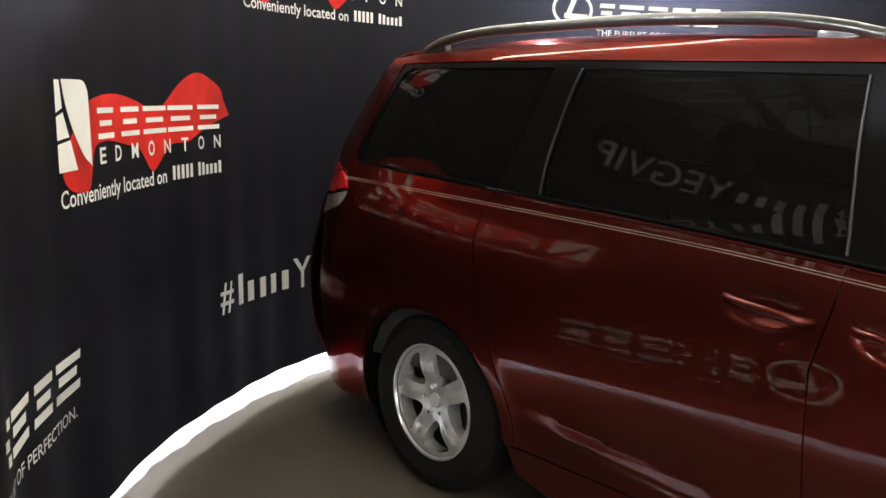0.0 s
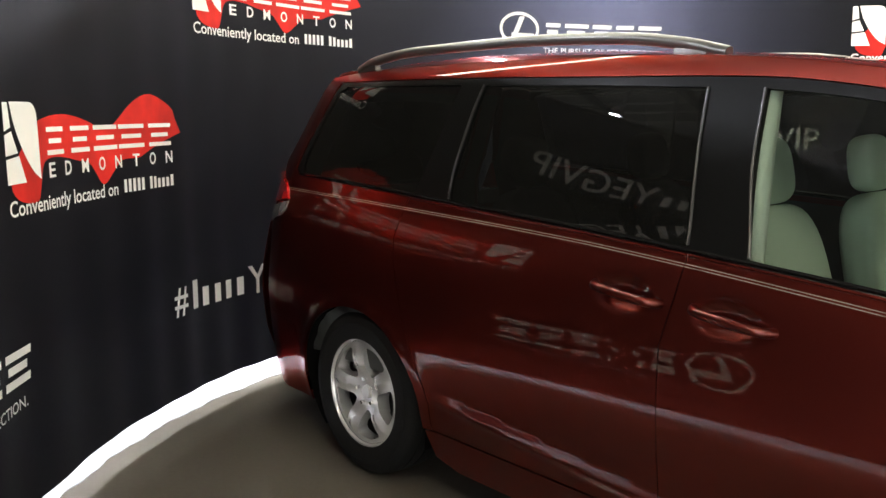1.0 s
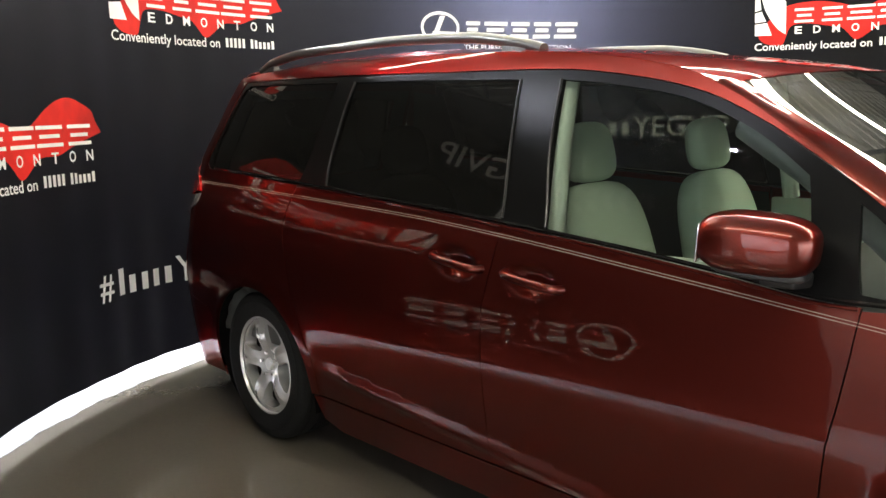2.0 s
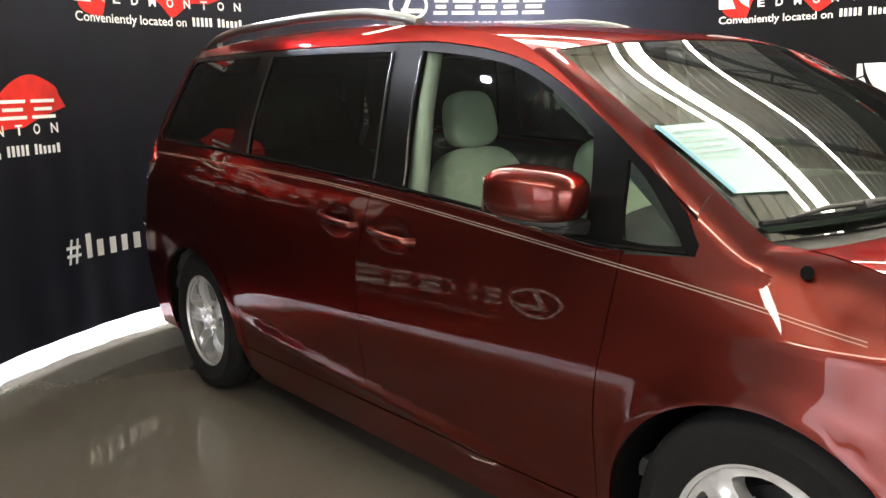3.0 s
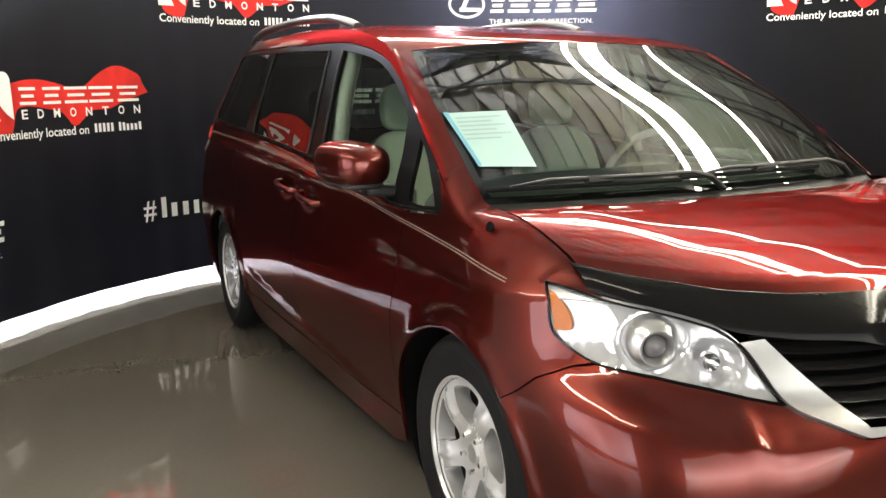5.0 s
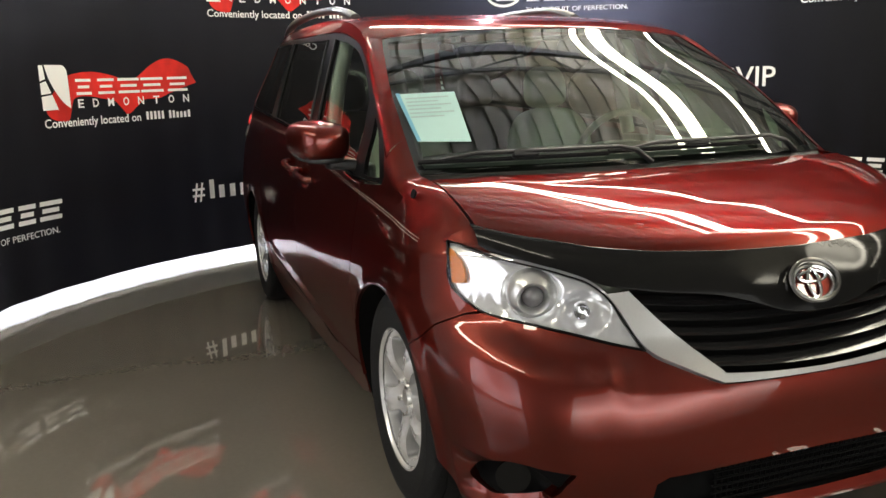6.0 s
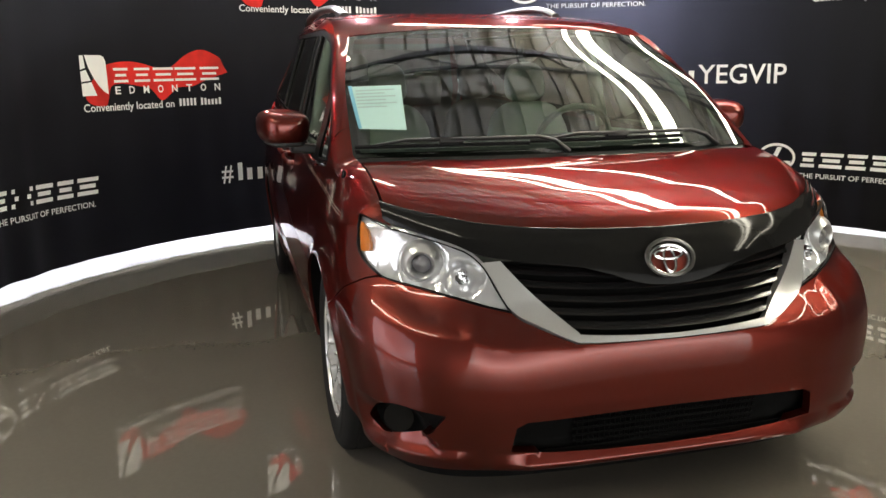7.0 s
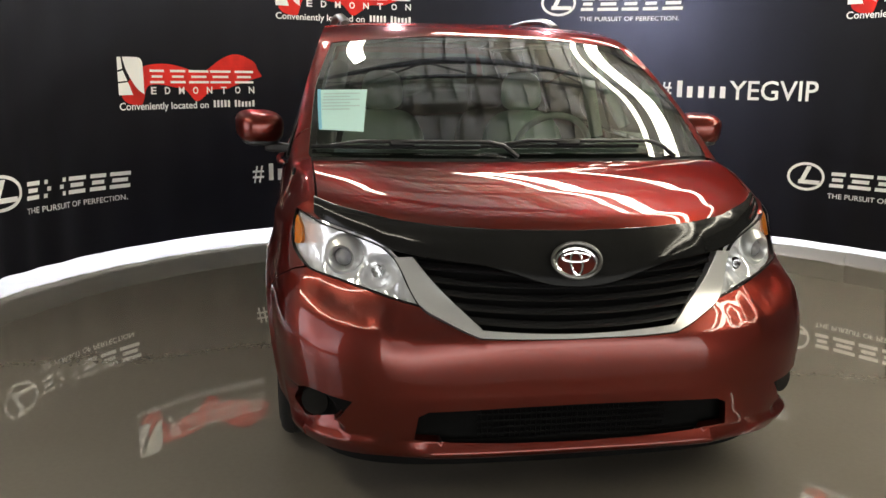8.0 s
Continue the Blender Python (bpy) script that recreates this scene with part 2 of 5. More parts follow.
def inside(points, loop):
    x, y = points[:, 0], points[:, 1]
    hit = np.zeros(len(points), bool)
    for (ax, ay), (bx, by) in zip(loop, np.roll(loop, -1, axis=0)):
        if ay == by:
            continue
        hit ^= ((ay > y) != (by > y)) & (x < (bx - ax) * (y - ay) / (by - ay) + ax)
    return hit


def distance(points, loop):
    best = np.full(len(points), 1e9)
    for a, b in zip(loop, np.roll(loop, -1, axis=0)):
        d = b - a
        t = np.clip(((points - a) @ d) / max(d @ d, 1e-12), 0, 1)
        best = np.minimum(best, np.linalg.norm(points - a - t[:, None] * d, axis=1))
    return best


def shrink(loop, gap):
    """The loop drawn in by gap on its inner side."""
    area = np.sum(loop[:, 0] * np.roll(loop[:, 1], -1) - np.roll(loop[:, 0], -1) * loop[:, 1])
    d = np.roll(loop, -1, axis=0) - np.roll(loop, 1, axis=0)
    n = np.c_[-d[:, 1], d[:, 0]] / np.maximum(np.linalg.norm(d, axis=1), 1e-9)[:, None]
    return loop + n * gap * (1 if area > 0 else -1)


def skin(name, loop, surface, mat, parent, label="", holes=(), step=0.04, gap=0.0, depth=0.012, lift=0.0, flip=False, mirror=False):
    """A sheet cut out of surface(u, v) along a loop in (u, v), with turned-in edges. Returns the object."""
    from mathutils.geometry import delaunay_2d_cdt
    loops = [resample(shrink(np.array(loop, float), gap), step * 0.6)] + [resample(shrink(np.array(h, float), -gap), step * 0.6) for h in holes]
    lo, hi = loops[0].min(0), loops[0].max(0)
    gx, gy = np.meshgrid(np.arange(lo[0] + step * 0.37, hi[0], step), np.arange(lo[1] + step * 0.41, hi[1], step))
    grid = np.c_[gx.ravel(), gy.ravel()]
    keep = inside(grid, loops[0])
    for lp in loops[1:]:
        keep &= ~inside(grid, lp)
    grid = grid[keep]
    for lp in loops:
        if len(grid):
            grid = grid[distance(grid, lp) > step * 0.4]
    pts, edges = [], []
    for lp in loops:
        k = len(pts)
        pts += [tuple(p) for p in lp]
        edges += [(k + i, k + (i + 1) % len(lp)) for i in range(len(lp))]
    pts += [tuple(p) for p in grid]
    co, _, tris, *_ = delaunay_2d_cdt([Vector(p) for p in pts], edges, [], 0, 1e-7)
    co = np.array([tuple(c) for c in co])
    tris = np.array([tuple(t) for t in tris])
    mid = co[tris].mean(1)
    ok = inside(mid, loops[0])
    for lp in loops[1:]:
        ok &= ~inside(mid, lp)
    tris = tris[ok]
    e = 1e-4
    P = surface(co[:, 0], co[:, 1])
    N = np.cross(surface(co[:, 0] + e, co[:, 1]) - surface(co[:, 0] - e, co[:, 1]), surface(co[:, 0], co[:, 1] + e) - surface(co[:, 0], co[:, 1] - e))
    N /= np.maximum(np.linalg.norm(N, axis=1), 1e-12)[:, None]
    if flip:
        N = -N
    P = P + N * lift
    geo = np.cross(P[tris[:, 1]] - P[tris[:, 0]], P[tris[:, 2]] - P[tris[:, 0]])
    wrong = (geo * N[tris[:, 0]]).sum(1) < 0
    tris[wrong] = tris[wrong][:, ::-1]
    count = {}
    for t in tris:
        for a, b in ((t[0], t[1]), (t[1], t[2]), (t[2], t[0])):
            count[(a, b)] = 1
    rim = [(a, b) for a, b in count if (b, a) not in count]
    verts, norms, faces = list(P), list(N), [tuple(map(int, t)) for t in tris]
    if depth:
        made = {}
        for a, b in rim:
            for k in (a, b):
                if k not in made:
                    made[k] = len(verts)
                    verts += [P[k], P[k] - N[k] * depth]
                    norms += [np.zeros(3), np.zeros(3)]
            d = P[b] - P[a]
            out = np.cross(d, N[a])
            out /= max(np.linalg.norm(out), 1e-9)
            for k in (a, b):
                norms[made[k]] = norms[made[k]] + out
                norms[made[k] + 1] = norms[made[k] + 1] + out
            faces.append((made[a], made[a] + 1, made[b] + 1, made[b]))
        norms = [n / max(np.linalg.norm(n), 1e-9) for n in norms]
    if mirror:
        verts = [np.array((v[0], -v[1], v[2])) for v in verts]
        norms = [np.array((n[0], -n[1], n[2])) for n in norms]
        faces = [f[::-1] for f in faces]
    return mesh_object(name, verts, faces, mat, parent, label, norms)


def strip(name, curve_a, curve_b, mat, parent, label="", bulge=0.0, seg=6, mirror=False, up=(0, 0, 1)):
    """A rounded band between two curves of equal length."""
    A, B = np.array(curve_a, float), np.array(curve_b, float)
    T = np.gradient(A, axis=0)
    out = np.cross(T, B - A)
    out /= np.maximum(np.linalg.norm(out, axis=1), 1e-9)[:, None]
    if out.mean(0) @ np.array(up) < 0:
        out = -out
    V = np.array([[A[i] + (B[i] - A[i]) * k / seg + out[i] * bulge * 4 * (k / seg) * (1 - k / seg) for k in range(seg + 1)] for i in range(len(A))])
    if mirror:
        V[..., 1] *= -1
    n = seg + 1
    faces = [(i * n + k, (i + 1) * n + k, (i + 1) * n + k + 1, i * n + k + 1) for i in range(len(A) - 1) for k in range(seg)]
    p = V.reshape(-1, 3)
    f0 = faces[len(faces) // 2]
    if np.cross(p[f0[1]] - p[f0[0]], p[f0[2]] - p[f0[0]]) @ np.array(up) < 0:
        faces = [f[::-1] for f in faces]
    return mesh_object(name, p, faces, mat, parent, label)


# ---- hall and booth ----
CENTRE, RADIUS = Vector((0.29, 0.454, 0.0)), 3.33
CURTAIN_LOW, CURTAIN_TOP = 0.148, 2.52
CURTAIN_FROM, CURTAIN_TO = 76.0, 270.3


def curtain_radius(az, z):
    """Soft vertical folds, deeper towards the hem."""
    low = np.clip(1.15 - z / 2.6, 0.25, 1)
    swell = 0.5 + 0.5 * np.sin(az * 5.3 + 0.7) * np.sin(az * 2.1 + 1.9)
    return RADIUS + low * (0.010 * swell * np.sin(az * 61 + 2.2 * np.sin(az * 7)) + 0.006 * np.sin(az * 23 + 1.3)) + 0.004 * np.sin(az * 11)


def on_curtain(az, z, off=0.0):
    r = curtain_radius(az, z) - off
    return np.stack([CENTRE.x + r * np.cos(az), CENTRE.y + r * np.sin(az), z], -1)


floor_bm = bmesh.new()
bmesh.ops.create_grid(floor_bm, x_segments=1, y_segments=1, size=9.0, matrix=pose(2, 0, 0) @ Matrix.Diagonal((1.25, 1, 1, 1)))
floor = tagged(part("floor", floor_bm, FLOOR, smooth=False), "polished sealed grey concrete floor with soft reflections", "floor", kind="structure")


def curtain():
    az = np.radians(np.arange(CURTAIN_FROM, CURTAIN_TO + 0.01, 0.3))
    zs = np.linspace(CURTAIN_LOW, CURTAIN_TOP, 26)
    A, Z = np.meshgrid(az, zs, indexing="ij")
    V = on_curtain(A, Z).reshape(-1, 3)
    n = len(zs)
    F = [(i * n + k, i * n + k + 1, (i + 1) * n + k + 1, (i + 1) * n + k) for i in range(len(az) - 1) for k in range(n - 1)]
    return tagged(mesh_object("backdrop_curtain", V, F, FABRIC), "round black fabric curtain printed with white and red logos", "curtain", kind="structure")


CURTAIN = curtain()


def letters(text, width, height, weight=0.0):
    """Flat letters of the built-in font, scaled into width x height: vertices and faces."""
    cu = bpy.data.curves.new("letters", "FONT")
    cu.body, cu.resolution_u, cu.offset = text, 3, weight
    ob = new("letters", cu)
    me = bpy.data.meshes.new_from_object(ob.evaluated_get(bpy.context.evaluated_depsgraph_get()))
    v = np.array([tuple(p.co) for p in me.vertices])[:, :2]
    f = [tuple(p.vertices) for p in me.polygons]
    bpy.data.objects.remove(ob)
    bpy.data.curves.remove(cu)
    bpy.data.meshes.remove(me)
    cap = 0.729
    v[:, 0] = (v[:, 0] - v[:, 0].min()) / (v[:, 0].max() - v[:, 0].min()) * width
    v[:, 1] = v[:, 1] / cap * height
    return v, f


class Print:
    """Gathers flat shapes in (s, h) and lays them on the curtain."""

    def __init__(self):
        self.v, self.f = [], []

    def add(self, v, f, s=0.0, h=0.0):
        k = len(self.v)
        self.v += [(float(a) + s, float(b) + h) for a, b in v]
        self.f += [tuple(k + i for i in g) for g in f]

    def text(self, text, s, h, width, height, weight=0.0):
        self.add(*letters(text, width, height, weight), s, h)

    def block(self, s0, h0, s1, h1, lean=0.0):
        """A bar, upright or leaning."""
        k = lean * (h1 - h0)
        self.add([(s0, h0), (s1, h0), (s1 + k, h1), (s0 + k, h1)], [(0, 1, 2, 3)])

    def fan(self, pts):
        from mathutils.geometry import delaunay_2d_cdt
        lp = resample(np.array(pts, float), 0.03)
        co, _, tr, *_ = delaunay_2d_cdt([Vector(p) for p in lp], [(i, (i + 1) % len(lp)) for i in range(len(lp))], [], 1, 1e-7)
        self.add([tuple(c) for c in co], [tuple(t) for t in tr])

    def ring(self, s, h, a, b, t, n=40):
        o = [(s + a * math.cos(q), h + b * math.sin(q)) for q in np.linspace(0, 2 * math.pi, n, endpoint=False)]
        i = [(s + (a - t) * math.cos(q), h + (b - t) * math.sin(q)) for q in np.linspace(0, 2 * math.pi, n, endpoint=False)]
        self.add(o + i, [(k, (k + 1) % n, n + (k + 1) % n, n + k) for k in range(n)])

    def sign(self, s0, h0, s1, h1, stroke, lean=0.0):
        """Three level bars, the middle one shorter, that stand for one sign of a wordmark."""
        mid, w = (h0 + h1) / 2, s1 - s0
        for h, a, b in ((h0, 0.0, 1.0), (mid - stroke / 2, 0.12, 0.88), (h1 - stroke, 0.0, 1.0)):
            k = lean * (h - h0)
            self.block(s0 + k + a * w, h, s0 + k + b * w, h + stroke, lean)

    def bars(self, s0, s1, h0, heights, fill=0.62):
        """A row of upright bars, one for each sign that is not written out."""
        w = (s1 - s0) / len(heights)
        for k, h in enumerate(heights):
            self.block(s0 + (k + (1 - fill) / 2) * w, h0, s0 + (k + (1 + fill) / 2) * w, h0 + h)

    def lay(self, name, start, zc, mat, off, parent, label, rise=0.0, stretch=1.0):
        v = np.array(self.v)
        az = math.radians(start) - v[:, 0] * stretch / RADIUS
        return mesh_object(name, on_curtain(az, zc + v[:, 1] + rise * v[:, 0], off), self.f, mat, parent, label)


def red_logo(start, zc, rise=0.0, stretch=1.0):
    ribbon = Print()
    ribbon.fan(smooth_loop([(0.20, 0.11), (0.28, 0.136), (0.37, 0.146), (0.47, 0.144), (0.59, 0.121), (0.70, 0.087), (0.76, 0.088), (0.83, 0.124), (0.90, 0.174), (0.97, 0.211), (1.04, 0.231), (1.11, 0.228), (1.19, 0.197), (1.24, 0.166),
                            (1.26, 0.12), (1.30, 0.056), (1.30, 0.056), (1.26, 0.046), (1.15, 0.014), (1.05, -0.018), (0.97, -0.045), (0.89, -0.045), (0.84, -0.054), (0.79, -0.089), (0.72, -0.137), (0.68, -0.132), (0.64, -0.088), (0.59, -0.044),
                            (0.51, -0.031), (0.41, -0.013), (0.31, -0.009), (0.25, -0.03), (0.22, -0.11), (0.20, -0.154), (0.15, -0.160), (0.07, -0.14), (0.03, -0.085), (0.08, 0.0)], 3))
    rb = ribbon.lay("printed_ribbon", start, zc, RED_INK, 0.003, CURTAIN, "crumpled red ribbon print", rise, stretch)
    p = Print()
    # tower mark: a tall leaf with a divided edge
    p.fan(smooth_loop([(0.047, 0.19), (0.047, 0.19), (0.13, 0.19), (0.185, 0.187), (0.210, 0.165), (0.219, 0.12), (0.222, -0.080), (0.222, -0.080), (0.17, -0.045), (0.115, 0.025), (0.07, 0.11)], 4))
    p.fan([(0.002, 0.188), (0.035, 0.188), (0.045, 0.105), (0.002, 0.092)])
    p.fan([(0.002, 0.080), (0.048, 0.092), (0.082, 0.018), (0.003, 0.010)])
    p.fan([(0.003, -0.002), (0.088, 0.008), (0.125, -0.085), (0.005, -0.086)])
    # the wordmark as five signs of thin bars
    for a, b in ((0.279, 0.409), (0.466, 0.602), (0.633, 0.815), (0.828, 1.012), (1.050, 1.219)):
        p.sign(a, 0.0, b, 0.102, 0.018)
    for k, ch in enumerate("EDMONTON"):
        p.text(ch, 0.283 + k * 0.1275, -0.080, 0.050, 0.055, 0.02)
    p.text("Conveniently located on", 0.005, -0.194, 0.80, 0.056, 0.012)
    p.bars(0.845, 1.003, -0.190, (0.056, 0.056, 0.056, 0.056, 0.056))
    p.bars(1.035, 1.230, -0.190, (0.056, 0.052, 0.042, 0.042, 0.042, 0.052))
    p.lay("printed_logo", start, zc, INK, 0.005, rb, "white logo print on the red ribbon", rise, stretch)


def emblem_logo(start, zc, rise=0.0, stretch=1.0):
    p = Print()
    p.ring(0.153, 0.015, 0.157, 0.116, 0.022)
    p.block(0.09, -0.045, 0.27, -0.012)
    p.block(0.095, -0.03, 0.135, 0.10, 0.45)
    for a, b in ((0.352, 0.480), (0.500, 0.700), (0.715, 0.880), (0.900, 1.050), (1.070, 1.262)):
        p.sign(a, -0.054, b - 0.016, 0.066, 0.028, 0.12)
    p.text("THE PURSUIT OF PERFECTION.", 0.345, -0.143, 0.875, 0.040, 0.006)
    p.lay("printed_emblem", start, zc, INK, 0.004, CURTAIN, "white oval emblem and slogan print", rise, stretch)


def tag_logo(start, zc, rise=0.0, stretch=1.0):
    p = Print()
    p.text("#", 0.0, -0.076, 0.105, 0.145, 0.01)
    p.bars(0.130, 0.222, -0.080, (0.144,), 0.5)
    p.bars(0.218, 0.596, -0.082, (0.098, 0.098, 0.098, 0.098), 0.5)
    p.text("YEGVIP", 0.605, -0.092, 0.735, 0.165, 0.008)
    p.lay("printed_hashtag", start, zc, INK, 0.004, CURTAIN, "white hashtag print", rise, stretch)


for kind, start, zc, rise, stretch in (
        (emblem_logo, 253.6, 0.655, 0.0, 1.055), (tag_logo, 211.5, 0.642, 0.0, 1.0), (red_logo, 168.0, 0.645, 0.0, 1.0), (emblem_logo, 126.7, 0.660, 0.0, 1.0),
        (red_logo, 231.95, 1.360, 0.016, 1.0), (emblem_logo, 188.8, 1.385, 0.0, 1.0), (tag_logo, 146.45, 1.385, -0.008, 1.0), (red_logo, 103.6, 1.375, 0.0, 1.0),
        (tag_logo, 250.6, 2.085, 0.0, 1.0), (red_logo, 207.15, 2.113, 0.010, 1.015), (emblem_logo, 165.15, 2.117, -0.008, 1.0), (red_logo, 120.55, 2.105, -0.012, 1.0)):
    kind(start, zc, rise, stretch)


def floodlight(x, y, z, tx, ty, tz=0, lens=FLOOD):
    """An unseen lamp on the hall's roof that lights the aisle behind the curtain, or the curtain's back."""
    m = look((x, y, z), (tx, ty, tz))
    root = thing("floodlight", "white floodlight, out of sight behind the curtain", "floodlight", m, "floodlights")
    bm = bmesh.new()
    cylinder(bm, 0.052, 0.034, 0.12, pose(0, 0, 0.07), 28)
    tube(bm, [(0, 0, 0.16), m.inverted() @ Vector((x, y, CEILING))], 0.012, 6)
    part("hood", bm, STEEL, root, "dark round lamp hood on a rod")
    bm = bmesh.new()
    cylinder(bm, 0.04, 0.04, 0.01, pose(0, 0, 0.0), 28)
    part("lamp_glass", bm, lens, root, "glowing lamp glass")


for az in (163, 186, 209, 232, 253):
    c, s = math.cos(radians(az)), math.sin(radians(az))
    floodlight(CENTRE.x + 3.92 * c, CENTRE.y + 3.92 * s, 2.85, CENTRE.x + 3.85 * c, CENTRE.y + 3.85 * s)
# added lamp, aimed at the cloth's back to give the curtain a bluish sheen
floodlight(CENTRE.x + 4.3 * math.cos(radians(150)), CENTRE.y + 4.3 * math.sin(radians(150)), 2.35, CENTRE.x + 3.3 * math.cos(radians(150)), CENTRE.y + 3.3 * math.sin(radians(150)), 2.33, SHEEN_LAMP)


def curtain_rail():
    """The pipe from which the curtain hangs."""
    bm = bmesh.new()
    tube(bm, [(CENTRE.x + RADIUS * math.cos(radians(a)), CENTRE.y + RADIUS * math.sin(radians(a)), CURTAIN_TOP + 0.012) for a in np.arange(CURTAIN_FROM, CURTAIN_TO + 0.1, 2)], 0.016, 8)
    tagged(part("curtain_rail", bm, STEEL), "dark curved pipe that carries the curtain", "curtain rail", kind="structure")


curtain_rail()


def aisle():
    """The strongly lit, worn floor of the aisle round the booth: a thin layer on the slab, its brightness put into a
    pale colour, with an uneven edge where the curtain's shadow ends.
    """
    az = np.arange(92.0, 272.1, 0.5)
    near = 3.42 + 0.45 * np.clip((150 - az) / 14, 0, 1) + 0.008 * np.sin(az * 0.9) + 0.004 * np.sin(az * 2.3 + 1)
    V = [(CENTRE.x + (5.6 if far else r + d) * math.cos(radians(a)), CENTRE.y + (5.6 if far else r + d) * math.sin(radians(a)), z) for far, d, z in ((0, 0, 0.0), (0, 0.001, 0.004), (1, 0, 0.004), (1, 0, 0.0)) for a, r in zip(az, near)]
    m = len(az)
    F = [(j * m + k, j * m + k + 1, (j + 1) * m + k + 1, (j + 1) * m + k) for j in range(3) for k in range(m - 1)]
    return tagged(mesh_object("aisle_floor", V, F, AISLE, smooth=False), "worn floor behind the curtain, coloured pale as if strongly lit", "floor", kind="structure")


aisle()

for name, sx, sy, x, y in (("wall_north", 22, 0.2, 2, 9.0), ("wall_west", 0.2, 18.2, -9.1, 0)):
    bm = bmesh.new()
    box(bm, (sx, sy, CEILING), pose(x, y, CEILING / 2))
    tagged(part(name, bm, PLASTER, smooth=False), "plain grey hall wall", "wall", kind="structure")

# unseen south wall; its long low window is added for the wing's pale reflection
WX0, WX1, WZ0, WZ1, WY = 0.7, 5.6, 0.15, 3.3, -6.2
bm = bmesh.new()
for x0, x1, z0, z1 in ((-9.0, WX0, 0, CEILING), (WX1, 13.0, 0, CEILING), (WX0, WX1, 0, WZ0), (WX0, WX1, WZ1, CEILING)):
    box(bm, (x1 - x0, 0.2, z1 - z0), pose((x0 + x1) / 2, WY, (z0 + z1) / 2))
tagged(part("wall_south", bm, MID_WALL, smooth=False), "unseen plain grey hall wall with an added low window", "wall", kind="structure")
win = thing("window_1", "long low added window with a glowing sheet behind", "window", None, "", "structure")
for k in range(2):
    bm = bmesh.new()
    box(bm, (0.05, 0.08, WZ1 - WZ0), pose(WX0 + (WX1 - WX0) * k, WY, (WZ0 + WZ1) / 2), 0.006, 1)
    part("jamb", bm, STEEL, win)
for z in (WZ0, WZ1):
    bm = bmesh.new()
    box(bm, (WX1 - WX0, 0.08, 0.05), pose((WX0 + WX1) / 2, WY, z), 0.006, 1)
    part("window_rail", bm, STEEL, win)
bm = bmesh.new()
box(bm, (WX1 - WX0 - 0.06, 0.008, WZ1 - WZ0 - 0.06), pose((WX0 + WX1) / 2, WY, (WZ0 + WZ1) / 2))
part("pane", bm, WINDOW, win, "", False).visible_shadow = False
bm = bmesh.new()
box(bm, (13.0, 0.02, 6.0), pose(3.2, WY - 0.9, 2.2))
tagged(part("backdrop", bm, SOUTH_GLOW, smooth=False), "unseen glowing sheet behind the added window", "backdrop", kind="structure")

# unseen east wall; its tall glowing window is added to light the car's front
EY0, EY1, EZ0, EZ1, EAST = -8.6, 8.6, 0.05, 4.6, 13.1
bm = bmesh.new()
for y0, y1, z0, z1 in ((-9.1, EY0, 0, CEILING), (EY1, 9.1, 0, CEILING), (EY0, EY1, 0, EZ0), (EY0, EY1, EZ1, CEILING)):
    box(bm, (0.2, y1 - y0, z1 - z0), pose(EAST, (y0 + y1) / 2, (z0 + z1) / 2))
tagged(part("wall_east", bm, PALE_WALL, smooth=False), "unseen plain pale hall wall with an added tall window", "wall", kind="structure")
win = thing("window_2", "tall added window with a glowing sheet behind", "window", None, "", "structure")
for k in range(2):
    bm = bmesh.new()
    box(bm, (0.08, 0.06, EZ1 - EZ0), pose(EAST, EY0 + (EY1 - EY0) * k, (EZ0 + EZ1) / 2), 0.006, 1)
    part("mullion", bm, STEEL, win)
bm = bmesh.new()
box(bm, (0.008, EY1 - EY0 - 0.08, EZ1 - EZ0 - 0.04), pose(EAST, (EY0 + EY1) / 2, (EZ0 + EZ1) / 2))
part("pane", bm, WINDOW, win, "", False).visible_shadow = False
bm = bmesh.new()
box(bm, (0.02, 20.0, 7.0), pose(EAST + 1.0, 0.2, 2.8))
tagged(part("backdrop", bm, EAST_GLOW, smooth=False), "unseen glowing sheet behind the added window", "backdrop", kind="structure")

bm = bmesh.new()
box(bm, (22.2, 18.2, 0.1), pose(2, 0, CEILING + 0.09))
for k in range(60):
    box(bm, (22, 0.12, 0.05), pose(2, -8.85 + 0.3 * k, CEILING + 0.02))
tagged(part("ceiling", bm, DECK, smooth=False), "ribbed grey steel roof deck", "ceiling", kind="structure")


def truss(name, length, m):
    root = thing(name, "dark steel open-web roof truss", "roof truss", m, "roof trusses", "structure")
    for z in (0.0, -0.7):
        bm = bmesh.new()
        box(bm, (length, 0.09, 0.09), pose(0, 0, z), 0.008, 1)
        part("chord", bm, STEEL, root)
    n = int(length / 0.75)
    bm = bmesh.new()
    for k in range(n):
        a, b = -length / 2 + k * length / n, -length / 2 + (k + 1) * length / n
        tube(bm, [(a, 0, -0.7 if k % 2 else 0), (b, 0, 0 if k % 2 else -0.7)], 0.022, 6)
    part("web", bm, STEEL, root)
    return root


t0 = truss("roof_truss", 17.0, pose(-7.0, 0, CEILING - 0.1, 0, 0, 90))
for x in (-5.0, -3.0, -1.0, 1.0, 3.0, 5.0, 7.0, 9.0, 11.0):
    copy_thing(t0, pose(x, 0, CEILING - 0.1, 0, 0, 90))


